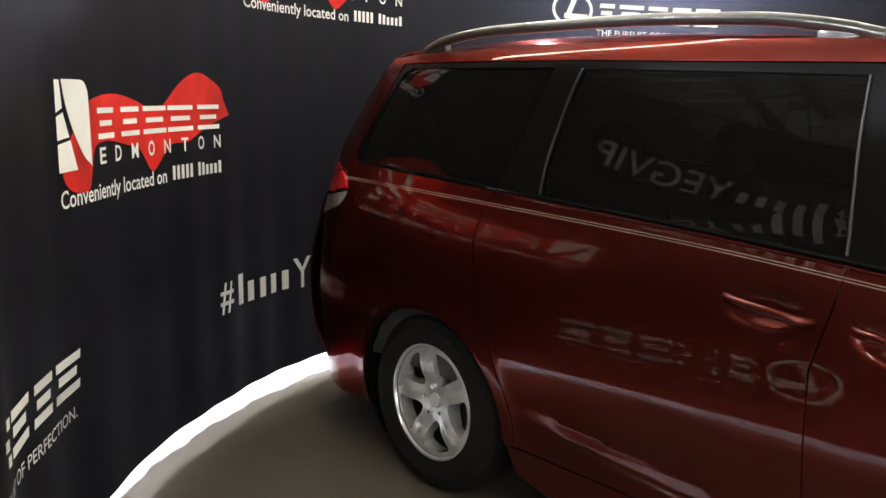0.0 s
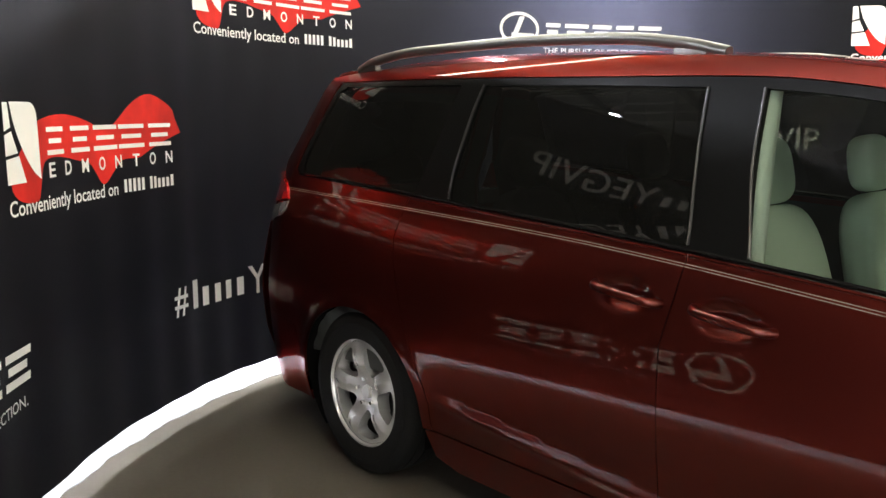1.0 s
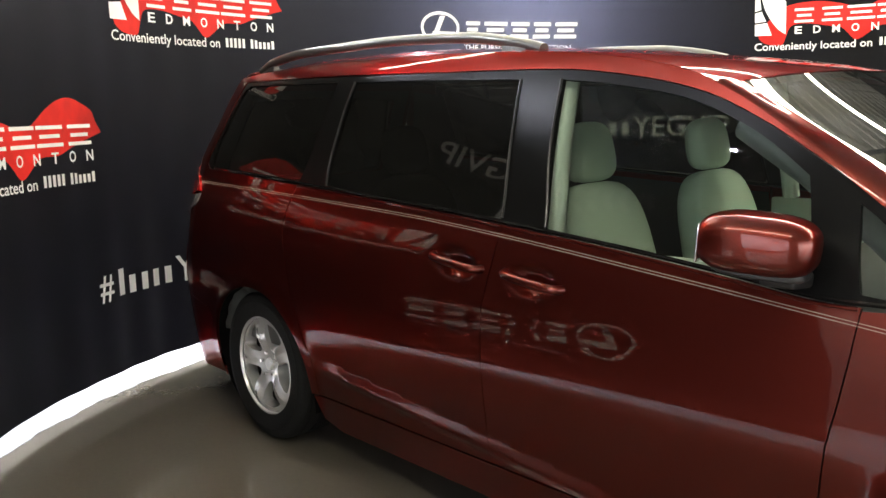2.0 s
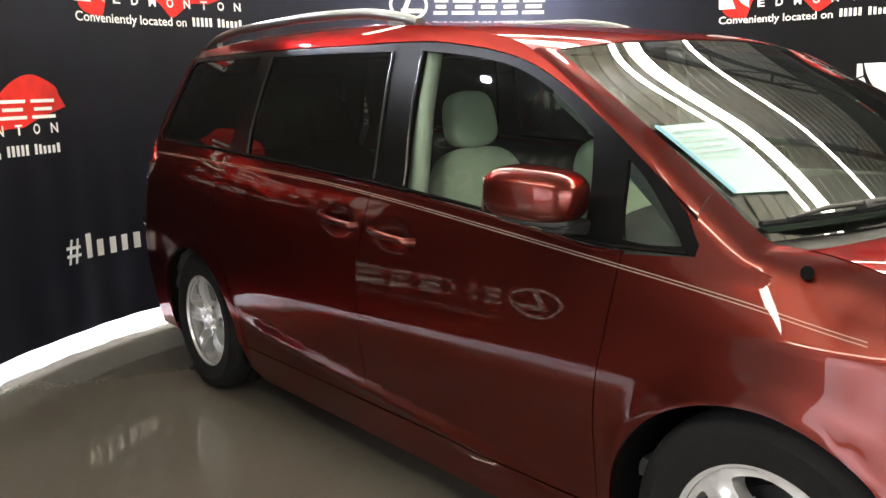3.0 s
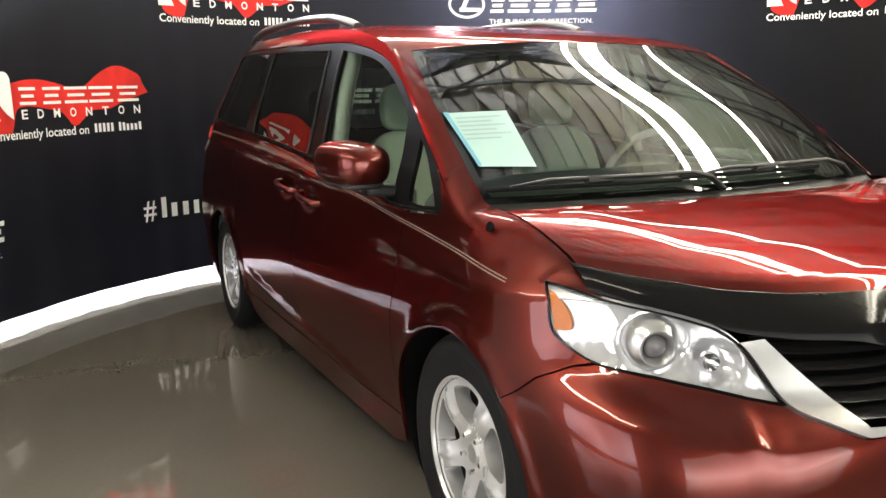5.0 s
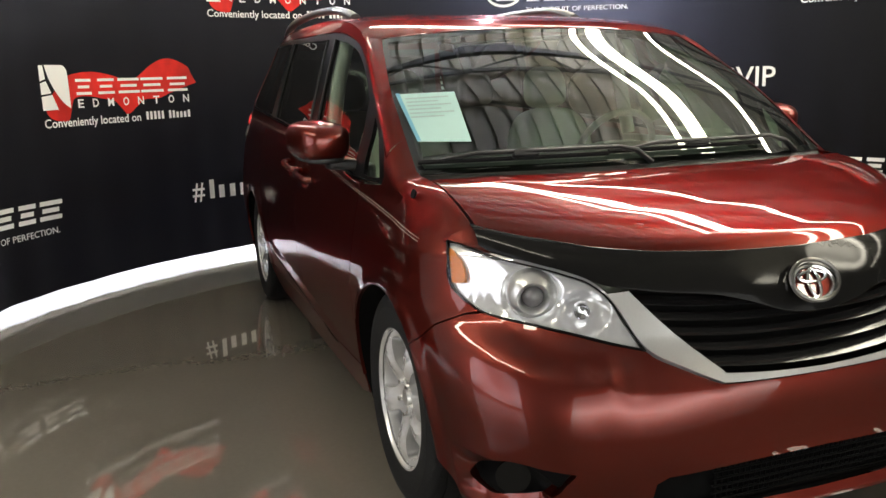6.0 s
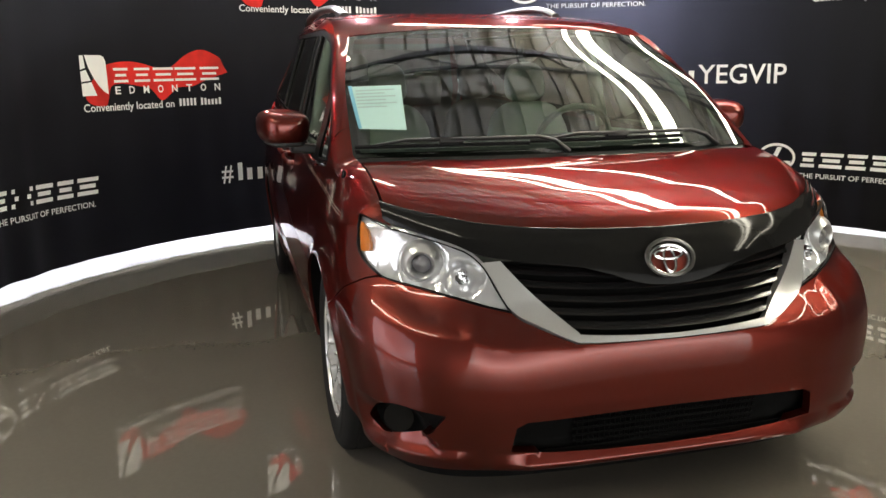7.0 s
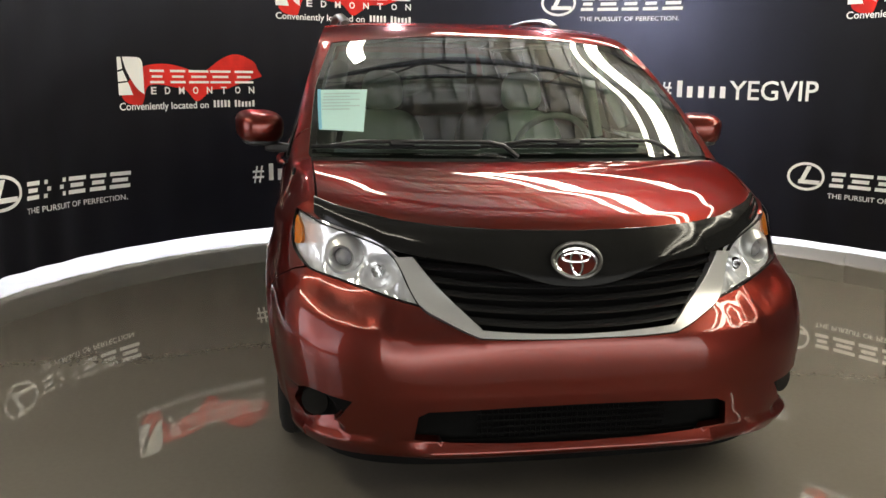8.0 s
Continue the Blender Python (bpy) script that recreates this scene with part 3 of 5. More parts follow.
def strip_light(x0, y0, x1, y1, z, w):
    length = math.hypot(x1 - x0, y1 - y0)
    root = thing("strip_light", "long white fluorescent strip light under the roof trusses", "ceiling light", pose((x0 + x1) / 2, (y0 + y1) / 2, z, 0, 0, math.degrees(math.atan2(y1 - y0, x1 - x0))), "strip lights")
    bm = bmesh.new()
    box(bm, (length + 0.02, w * 0.35, 0.03), pose(0, 0, 0.065), 0.008, 1)
    part("housing", bm, STEEL, root)
    bm = bmesh.new()
    box(bm, (length - 0.05, w, 0.05), pose(0, 0, 0.01), 0.015, 2)
    part("tube", bm, TUBE, root, "glowing white tube")


for row in STRIPS:
    strip_light(*row)


# ---- the minivan: x forward, y to its left, origin on the floor between the axles ----
def curve(xs, pts):
    """A smooth curve without overshoot through control pairs."""
    px, py = np.array([p[0] for p in pts], float), np.array([p[1] for p in pts], float)
    d = np.diff(py) / np.diff(px)
    m = np.r_[d[0], np.where(d[:-1] * d[1:] > 0, 2 * d[:-1] * d[1:] / np.where(np.abs(d[:-1] + d[1:]) > 1e-9, d[:-1] + d[1:], 1), 0), d[-1]]
    x = np.clip(np.asarray(xs, float), px[0], px[-1])
    k = np.clip(np.searchsorted(px, x) - 1, 0, len(px) - 2)
    h = px[k + 1] - px[k]
    t = (x - px[k]) / h
    return (2 * t ** 3 - 3 * t ** 2 + 1) * py[k] + (t ** 3 - 2 * t ** 2 + t) * h * m[k] + (3 * t ** 2 - 2 * t ** 3) * py[k + 1] + (t ** 3 - t ** 2) * h * m[k + 1]


WIDTH = [(0.15, 0.886), (0.22, 0.904), (0.32, 0.926), (0.45, 0.9450), (0.57, 0.9580), (0.65, 0.9625), (0.73, 0.9595), (0.80, 0.9525), (0.92, 0.9378), (1.0, 0.9240), (1.06, 0.9090), (1.12, 0.8890), (1.18, 0.8665), (1.24, 0.8490), (1.40, 0.8005), (1.58, 0.743), (1.64, 0.721), (1.69, 0.691), (1.75, 0.615)]
NOSE = [(0.14, 2.25), (0.2, 2.310), (0.25, 2.325), (0.3, 2.335), (0.42, 2.345), (0.55, 2.340), (0.60, 2.325), (0.66, 2.295), (0.78, 2.262), (0.88, 2.215), (0.94, 2.15), (1.0, 2.0), (1.08, 1.75)]
BEND = [(0.2, 4.0), (0.40, 4.0), (0.56, 3.35), (0.63, 2.95), (0.70, 2.6), (0.8, 2.4), (1.1, 2.4)]
CREASE = [(0, 0.552), (0.231, 0.556), (0.485, 0.563), (0.560, 0.568), (0.608, 0.600), (0.651, 0.625), (0.746, 0.659), (0.833, 0.719), (0.90, 0.76)]
LAMP_FOOT = [(0, 0.571), (0.30, 0.578), (0.332, 0.586), (0.413, 0.620), (0.492, 0.664), (0.575, 0.682), (0.642, 0.701), (0.725, 0.721), (0.788, 0.733), (0.823, 0.743), (0.854, 0.765), (0.872, 0.795), (0.90, 0.83)]
CREASE_LEVEL = [(0, 0.555), (0.5, 0.553), (0.56, 0.540), (0.60, 0.550), (0.65, 0.599), (0.70, 0.619), (0.75, 0.638), (0.80, 0.672), (0.83, 0.697), (0.87, 0.725), (0.90, 0.76)]
TURN_LENGTH = 1.25


def width_at(x, z):
    w = curve(z, WIDTH) - 0.125 * np.clip(x - 0.9, 0, 0.75) ** 2 * np.clip((z - 0.88) / 0.12, 0, 1)
    w = w - np.clip(-1.35 - x, 0, 2) ** 2 * (0.012 + 0.14 * np.clip((z - 1.3) / 0.4, 0, 1))
    return w - 1.0 * np.clip(-2.16 - x, 0, 2) ** 2 - 0.16 * np.clip(-2.16 - x, 0, 2)


def level(v, z):
    """The height at which the nose's section is taken: the fall back under the lamp begins on the slanting crease."""
    low, foot, mid = curve(v, CREASE), curve(v, LAMP_FOOT), curve(v, CREASE_LEVEL)
    below = 0.40 + np.clip((z - 0.40) / (low - 0.40), 0, 1) ** 1.9 * (mid - 0.40)
    between = mid + (z - low) * (foot - mid) / (foot - low)
    return np.where(z < 0.40, z, np.where(z < low, below, np.where(z < foot, between, z)))


def side(q, z):
    """The right flank and its turn round the front corner: q is x as far as 1.5, then runs round to 2.75 at the middle."""
    q, z = np.asarray(q, float), np.asarray(z, float)
    a = np.clip((q - 1.5) / TURN_LENGTH, 0, 2) * math.pi / 2
    sn, c = np.abs(np.sin(a)), np.cos(a)
    zn = level(np.abs(0.955 * c) * (sn ** 3.4 + np.abs(c) ** 3.4) ** (-1 / 3.4), z)
    n = curve(zn, BEND)
    r = (sn ** n + np.abs(c) ** n) ** (-1 / n)
    x = np.where(q > 1.5, 1.5 + (curve(zn, NOSE) - 1.5) * r * sn, q)
    y = np.where(q > 1.5, width_at(x, z) * r * c, width_at(q, z))
    v = np.abs(y)
    # finger cups behind the door handles
    for hx, hz in ((-0.195, 0.978), (0.145, 0.956)):
        y = y - 0.024 * np.exp(-(((q - hx) / 0.088) ** 2 + ((z - hz) / 0.043) ** 2) ** 2)
    # crease low on the doors
    d = z - (0.402 - 0.077 * (q + 0.45))
    y = y + 0.0108 * np.where(d > 0, np.clip(1.08 - np.sqrt(d * d + 9e-6) / 0.040, 0, 1), np.exp(-(d / 0.020) ** 2)) * np.clip((q + 1.08) / 0.25, 0, 1) * np.clip((1.0 - q) / 0.5, 0, 1)
    # wheel arch lips stand slightly proud
    for cx in (1.515, -1.515):
        r = np.hypot((x - cx) / np.where((x > cx) & (cx > 0), 0.365, 0.41), (z - 0.352) / 0.375)
        y = y + np.where(q < 2.2, 0.016 * np.exp(-((r - 1.0) / 0.10) ** 2), 0)
    # bumper: a break from the lamp corner to the grille foot, and the lip under the intake
    front = np.clip((q - 1.75) / 0.15, 0, 1) * np.clip((3.75 - q) / 0.15, 0, 1)
    d = z - curve(v, CREASE)
    lift = np.clip((0.80 - v) / 0.24, 0, 1)
    ridge = 0.007 * lift * lift * (3 - 2 * lift) * front * np.where(d < 0, np.exp(-(d / 0.14) ** 2), np.clip(1.0 - (np.sqrt(d * d + 2.2e-4) - 0.0148) / 0.085, 0, 1))
    d = z - 0.208
    ridge = ridge + front * 0.034 * np.where(d > 0, np.clip(1.04 - np.sqrt(d * d + 9e-6) / 0.040, 0, 1), np.exp(-(d / 0.022) ** 2)) * np.clip((0.62 - v) / 0.17, 0, 1) ** 2
    # shelf under the fog lamp: hollowed above its edge
    edge = curve(v, [(0.55, 0.243), (0.80, 0.243), (0.86, 0.226), (0.93, 0.212)])
    d = z - edge
    ridge = ridge + front * 0.014 * np.where(d > 0, np.clip(1.04 - np.sqrt(d * d + 4e-6) / 0.025, 0, 1), np.exp(-(d / 0.035) ** 2)) * np.clip((v - 0.60) / 0.06, 0, 1) * np.clip((x - 1.88) / 0.12, 0, 1)
    ridge = ridge - 0.036 * np.clip(d / 0.06, 0, 1) * np.clip((v - 0.686 - np.clip(d, 0, 1) * 0.95) / 0.030, 0, 1) * (1 - np.clip((z - 0.335) / 0.05, 0, 1)) * np.clip((x - 1.95) / 0.10, 0, 1)
    x = x + ridge * sn
    y = y + ridge * c
    return np.stack([x, -y, z], -1)


def around(x, y, z):
    """The (q, z) of a place on the front corner."""
    if x <= 1.5:
        return (x, z)
    f = (x - 1.5) / (float(curve(level(abs(y), z), NOSE)) - 1.5)
    w = abs(y) / float(width_at(np.array(x), np.array(z)))
    q = 1.5 + TURN_LENGTH * math.atan2(max(f, 0), w) / (math.pi / 2)
    return (q if y <= 0 else 5.5 - q, z)


HOOD_LINE = [(1.3, 1.075), (1.5, 1.068), (1.65, 1.056), (1.8, 1.034), (2.0, 0.988), (2.1, 0.957), (2.2, 0.921), (2.3, 0.880), (2.4, 0.836)]
HOOD_RIM = [(0, 2.290), (0.2, 2.280), (0.4, 2.235), (0.49, 2.193), (0.562, 2.150), (0.625, 2.100), (0.705, 2.026), (0.77, 1.945), (0.80, 1.900)]
RIM_HEIGHT = [(0, 0.762), (0.1, 0.768), (0.2, 0.782), (0.4, 0.808), (0.56, 0.832), (0.625, 0.862), (0.705, 0.884), (0.80, 0.910)]


def hood_surface(x, y):
    """A gentle top that turns down in the last hand's width before the lamps and the grille."""
    x, y = np.asarray(x, float), np.asarray(y, float)
    v = np.abs(y)

    def top(x):
        xe = 1.5 + (x - 1.5) / np.where(x > 1.5, (1 - np.clip(v / 0.93, 0, 0.97) ** 2.4) ** (1 / 2.4), 1)
        return curve(xe, HOOD_LINE) - 0.012 * (y / 0.8) ** 2

    rim = curve(v, HOOD_RIM)
    drop = np.maximum(top(rim) - curve(v, RIM_HEIGHT), 0)
    z = top(x) - drop * np.clip(1 - (rim - x) / 0.11, 0, 1.6) ** 2
    # two soft ridges towards the lamps
    z = z + 0.005 * np.exp(-((v - (0.60 - 0.10 * (x - 1.5))) / 0.11) ** 2) * np.clip((2.1 - x) / 0.5, 0, 1)
    return np.stack([x, y, z], -1)


def screen_edge(t):
    """The right edge of the windscreen from its foot (t = 0) to the roof (t = 1)."""
    t = np.asarray(t, float)
    z = curve(t, [(0, 1.065), (0.5, 1.325), (1, 1.535)])
    x = curve(t, [(0, 1.445), (0.33, 1.20), (0.66, 0.955), (1, 0.70)])
    y = -curve(t, [(0, 0.815), (0.45, 0.785), (1, 0.70)])
    return x, y, z


def screen(s, t):
    s, t = np.asarray(s, float), np.asarray(t, float)
    x, y, z = screen_edge(t)
    round_ = 1 - np.abs(s) ** 2.2
    return np.stack([x + round_ * (0.11 - 0.05 * t), -y * s, z + round_ * (0.0 + 0.035 * t)], -1)


EDGE = [(-2.30, 1.655), (-2.15, 1.695), (-1.9, 1.705), (-1.4, 1.708), (-0.9, 1.702), (-0.4, 1.688), (0.0, 1.664), (0.3, 1.628), (0.55, 1.576), (0.70, 1.515), (0.83, 1.44), (1.0, 1.325), (1.15, 1.22), (1.303, 1.115), (1.40, 1.05)]


ROOF_LINE = [(-2.3, 1.69), (-2.15, 1.725), (-1.9, 1.748), (-1.4, 1.762), (-0.9, 1.751), (-0.3, 1.714), (0.11, 1.674), (0.3, 1.650), (0.5, 1.618), (0.6, 1.597), (0.66, 1.580), (0.72, 1.556)]


def roof(x, v):
    """v from -1 at the right edge to 1 at the left."""
    x, v = np.asarray(x, float), np.asarray(v, float)
    ze = curve(x, EDGE)
    w = width_at(x, ze)
    mid = curve(x, ROOF_LINE)
    return np.stack([x, v * w, ze + (mid - ze) * (1 - np.abs(v) ** 4)], -1)


van = thing("minivan", "dark red metallic minivan with silver alloy wheels", "car")


def both(name, loop, surface, mat, label="", parent=None, **kw):
    out = []
    for mirror in (False, True):
        out.append(skin(name, loop, surface, mat, parent[len(out)] if parent else van, label, mirror=mirror, **kw))
    return out


def arch(cx, a0, a1, n=22, grow=1.0):
    return [to_q(*p) for p in arch_xz(cx, a0, a1, n, grow)]


def to_q(x, z):
    """The (q, z) of a place on the flank given by x."""
    if x <= 1.5:
        return (x, z)
    f, n = min((x - 1.5) / (float(curve(z, NOSE)) - 1.5), 1.0), float(curve(z, BEND))
    return (1.5 + TURN_LENGTH * math.atan2(f, (1 - f ** n) ** (1 / n)) / (math.pi / 2), z)


def arch_xz(cx, a0, a1, n, grow):
    return [(cx + (0.362 if cx > 0 and a < 90 else 0.41) * grow * math.cos(radians(a)), 0.352 + 0.372 * grow * math.sin(radians(a))) for a in np.linspace(a0, a1, n)]


BELT = [(-2.10, 1.242), (-1.58, 1.213), (-1.04, 1.182), (-0.45, 1.148), (0.0, 1.118), (0.45, 1.083), (0.8, 1.048), (1.07, 1.020), (1.31, 1.024)]
FRAME_TOP = [(-2.02, 1.665), (-1.5, 1.655), (-1.0, 1.643), (-0.5, 1.625), (0.11, 1.600), (0.38, 1.566), (0.617, 1.513), (0.81, 1.430), (0.931, 1.360), (1.119, 1.243), (1.268, 1.121), (1.314, 1.050)]


def belt(xs):
    return [(x, float(curve(x, BELT))) for x in xs]


def frame_top(xs):
    return [(x, float(curve(x, FRAME_TOP))) for x in xs]


XR = lambda a, b, n: list(np.linspace(a, b, n))
REAR_GAP = [(-1.265, 1.150), (-1.300, 1.04), (-1.285, 0.95), (-1.235, 0.82), (-1.196, 0.722), (-1.163, 0.648), (-1.127, 0.575), (-1.085, 0.495), (-1.062, 0.42), (-1.058, 0.315)]
SLIDE_GAP = [(-0.008, 1.10), (-0.022, 1.0), (-0.055, 0.85), (-0.045, 0.66), (-0.042, 0.50), (-0.042, 0.315)]
FRONT_GAP = [(1.112, 1.012), (1.10, 0.90), (1.085, 0.80), (1.066, 0.70), (1.052, 0.55), (1.046, 0.315)]

front_doors = both("front_door", belt(XR(-0.008, 1.112, 24)) + FRONT_GAP + SLIDE_GAP[::-1], side, PAINT, "red front door with body-coloured handle", gap=0.0018, step=0.014)
slide_doors = both("sliding_door", belt(XR(-1.262, -0.008, 24)) + SLIDE_GAP + REAR_GAP[::-1][:-1], side, PAINT, "red sliding rear door with body-coloured handle", gap=0.0018, step=0.014)
both("rocker_panel", [(-1.09, 0.312), (1.046, 0.312), (1.05, 0.26), (1.03, 0.20), (0.9, 0.165), (-0.95, 0.165), (-1.07, 0.20)], side, PAINT, gap=0.002)

lamp_line = [around(1.815, -0.858, 0.914), around(1.849, -0.870, 0.876), around(1.859, -0.876, 0.829), around(1.880, -0.872, 0.795), around(1.928, -0.854, 0.765), around(1.975, -0.828, 0.745)]
BUMP_GAP = [around(1.945, -0.862, 0.732), around(1.87, -0.908, 0.692)]
both("front_fender", [(1.112, 1.012), (1.31, 1.026), (1.314, 1.050), (1.268, 1.121), (1.232, 1.155), (1.30, 1.107), (1.40, 1.035), (1.52, 0.995), (1.60, 0.980), (1.70, 0.957), around(1.78, -0.885, 0.930)] + lamp_line + BUMP_GAP
     + [p for p in arch(1.515, 45, 180, 30)] + [(1.10, 0.30), (1.046, 0.315)] + FRONT_GAP[::-1][1:-1], side, PAINT, "red front wing", gap=0.002, step=0.03)

D_EDGE = [(-2.20, 1.672), (-2.26, 1.58), (-2.34, 1.46), (-2.42, 1.32), (-2.47, 1.23)]
both("quarter_panel", [(-1.2635, 1.193)] + REAR_GAP[1:] + [(-1.10, 0.315)] + [p for p in arch(-1.515, 2, 180, 34)] + [(-1.96, 0.36), (-2.0, 0.56), (-2.3, 0.62), (-2.52, 0.66), (-2.52, 0.98), (-2.34, 1.0), (-2.16, 1.06), (-2.13, 1.12), (-2.2, 1.2), (-2.42, 1.25)]
     + [(x, z) for x, z in D_EDGE[::-1][2:]] + [(-2.10, 1.69), (-2.03, 1.668), (-2.06, 1.60), (-2.115, 1.40), (-2.135, 1.27), (-2.10, 1.242)] + belt(XR(-2.0, -1.30, 12)), side, PAINT, "red rear wing", gap=0.002)
both("tail_lamp", smooth_loop([(-2.42, 1.245), (-2.42, 1.245), (-2.2, 1.2), (-2.13, 1.13), (-2.13, 1.13), (-2.30, 1.10), (-2.50, 1.08), (-2.50, 1.08)], 4), side, RED_LENS, "red tail lamp lens", gap=0.002, lift=0.012, depth=0.03)
both("tail_lamp_base", smooth_loop([(-2.13, 1.12), (-2.13, 1.12), (-2.16, 1.06), (-2.34, 1.0), (-2.52, 0.98), (-2.52, 0.98), (-2.50, 1.07), (-2.30, 1.09)], 4), side, SMOKED, "smoked clear reversing lamp", gap=0.002, lift=0.010, depth=0.03)
both("rear_bumper", [(-1.926, 0.350), (-1.957, 0.362), (-2.0, 0.56), (-2.3, 0.62), (-2.52, 0.66), (-2.62, 0.62), (-2.64, 0.45), (-2.60, 0.28), (-2.2, 0.22), (-1.916, 0.22)], side, PAINT, gap=0.002)

# band over the doors, A-pillar and D-pillar top
pillar = [(x, float(curve(x, EDGE))) for x in XR(-2.2, 1.295, 60)]
both("roof_side", frame_top(XR(-2.02, 1.23, 50)) + [(1.232, 1.16)] + pillar[::-1], side, PAINT, "red roof side and windscreen pillar", gap=0.0015, step=0.03)

# windows of one side, each a hole in the black trim
W_QUARTER = smooth_loop([(-2.03, 1.253), (-2.078, 1.272), (-2.09, 1.32), (-2.082, 1.40), (-2.02, 1.60), (-1.96, 1.637), (-1.90, 1.645), (-1.5, 1.632), (-1.115, 1.622), (-1.115, 1.622), (-1.15, 1.50), (-1.22, 1.28), (-1.25, 1.212), (-1.25, 1.212), (-1.6, 1.232)], 4)
W_SLIDE = smooth_loop([(-1.035, 1.198), (-1.035, 1.198), (-1.04, 1.30), (-1.01, 1.50), (-0.98, 1.615), (-0.98, 1.615), (-0.5, 1.598), (-0.06, 1.578), (-0.06, 1.578), (-0.05, 1.40), (-0.02, 1.136), (-0.02, 1.136), (-0.5, 1.168)], 4)
W_FRONT = smooth_loop([(0.165, 1.122), (0.165, 1.122), (0.135, 1.35), (0.125, 1.568), (0.125, 1.568), (0.38, 1.535), (0.60, 1.488), (0.80, 1.400), (0.945, 1.300), (0.945, 1.300), (0.965, 1.20), (0.985, 1.046), (0.985, 1.046), (0.5, 1.092)], 4)
W_VENT = smooth_loop([(1.105, 1.047), (1.105, 1.047), (1.088, 1.12), (1.072, 1.240), (1.072, 1.240), (1.135, 1.192), (1.235, 1.092), (1.270, 1.046), (1.270, 1.046), (1.18, 1.041)], 4)
DLO = belt(XR(-2.10, 1.31, 50)) + [(1.314, 1.050), (1.268, 1.121)] + frame_top(XR(1.119, -2.02, 50)) + [(-2.06, 1.60), (-2.115, 1.40), (-2.135, 1.27)]
both("window_trim", DLO, side, BLACK_TRIM, "black window surround", holes=[W_QUARTER, W_SLIDE, W_FRONT, W_VENT], lift=-0.004, depth=0.015, gap=0.001, step=0.03)
for name, loop, mat in (("quarter_window", W_QUARTER, PRIVACY), ("sliding_window", W_SLIDE, PRIVACY), ("front_window", W_FRONT, GLASS), ("vent_window", W_VENT, GLASS)):
    for ob in both(name, shrink(loop, -0.006), side, mat, "", lift=-0.009, depth=0.0):
        ob.visible_shadow = mat is PRIVACY
# bright seal along the window foot and the fine double pinstripe on the shoulder
for mirror in (False, True):
    s = -1 if mirror else 1
    for name, off, r, a, b, mat in (("belt_moulding", 0.008, 0.006, -2.05, 1.29, GLOSS_BLACK),):
        bm = bmesh.new()
        xs = np.linspace(a, b, 60)
        P = side(xs, curve(xs, BELT) + off)
        tube(bm, [(p[0], p[1] * s, p[2]) for p in P], r, 6)
        part(name, bm, mat, van, "black window seal")
    for a, b in ((-1.255, -0.015), (0.0, 1.105)):
        bm = bmesh.new()
        xs = np.linspace(a, b, 40)
        P = side(xs, curve(xs, BELT) - 0.006)
        tube(bm, [(p[0], p[1] * s, p[2]) for p in P], 0.0052, 8)
        part("door_edge", bm, PAINT, van, "rounded top edge of the red door")
    for line in ([(-1.040, 1.200), (-1.044, 1.30), (-1.015, 1.50), (-0.985, 1.617)], [(-0.015, 1.14), (-0.045, 1.40), (-0.055, 1.578)], [(0.172, 1.124), (0.129, 1.35), (0.119, 1.570)]):
        bm = bmesh.new()
        L = smooth_loop(line, 6, False)
        P = side(L[:, 0], L[:, 1])
        tube(bm, [(p[0], p[1] * s, p[2]) for p in P], 0.0045, 6)
        part("window_moulding", bm, MOULDING, van, "thin grey window edge")
    STRIPE_LINE = [(-2.30, 1.185), (-1.75, 1.168), (-1.28, 1.152), (-0.45, 1.118), (0.0, 1.088), (0.55, 1.040), (1.11, 0.985), (1.5, 0.938), (1.79, 0.898)]
    for off in (0.0, -0.0075):
        xs = np.linspace(-2.28, 1.74, 90)
        z = curve(xs, STRIPE_LINE) + off
        a, b = side(xs, z + 0.0011), side(xs, z - 0.0011)
        for c in (a, b):
            c[:, 1] = (c[:, 1] - 0.0012)
        strip("pinstripe", a, b, STRIPE, van, "fine beige pinstripe", 0, 1, mirror, (0, s * -1, 0))

# roof, windscreen and pillars
skin("roof_panel", [(x, -1) for x in XR(-2.2, 0.68, 40)] + [(0.70, v) for v in XR(-0.98, 0.98, 12)] + [(x, 1) for x in XR(0.68, -2.2, 40)], roof, PAINT, van, "red roof panel", step=0.05)
ts = np.linspace(0, 1, 40)
EX, EY, EZ = screen_edge(ts)
pil_x = np.linspace(1.30, 0.66, 40)
scr = np.stack([np.interp(pil_x, EX[::-1], EX[::-1]), np.interp(pil_x, EX[::-1], EY[::-1]), np.interp(pil_x, EX[::-1], EZ[::-1])], -1)


def roll(name, P0, T0, P1, T1, label, n=11):
    """A sheet that leaves P0 along T0 and meets P1 along T1, on both sides of the car."""
    L = np.linalg.norm(P1 - P0, axis=1)[:, None]
    V = np.stack([(2 * t ** 3 - 3 * t ** 2 + 1) * P0 + (t ** 3 - 2 * t ** 2 + t) * L * T0 * 1.1 + (3 * t ** 2 - 2 * t ** 3) * P1 + (t ** 3 - t ** 2) * L * T1 for t in np.linspace(0, 1, n)], 1)
    for s in (1, -1):
        W = V * np.array((1, s, 1))
        F = [(i * n + k, i * n + k + 1, (i + 1) * n + k + 1, (i + 1) * n + k) for i in range(len(P0) - 1) for k in range(n - 1)]
        p, f = W.reshape(-1, 3), F[len(F) // 2]
        if np.cross(p[f[1]] - p[f[0]], p[f[2]] - p[f[0]])[2] < 0:
            F = [g[::-1] for g in F]
        mesh_object(name, p, F, PAINT, van, label)


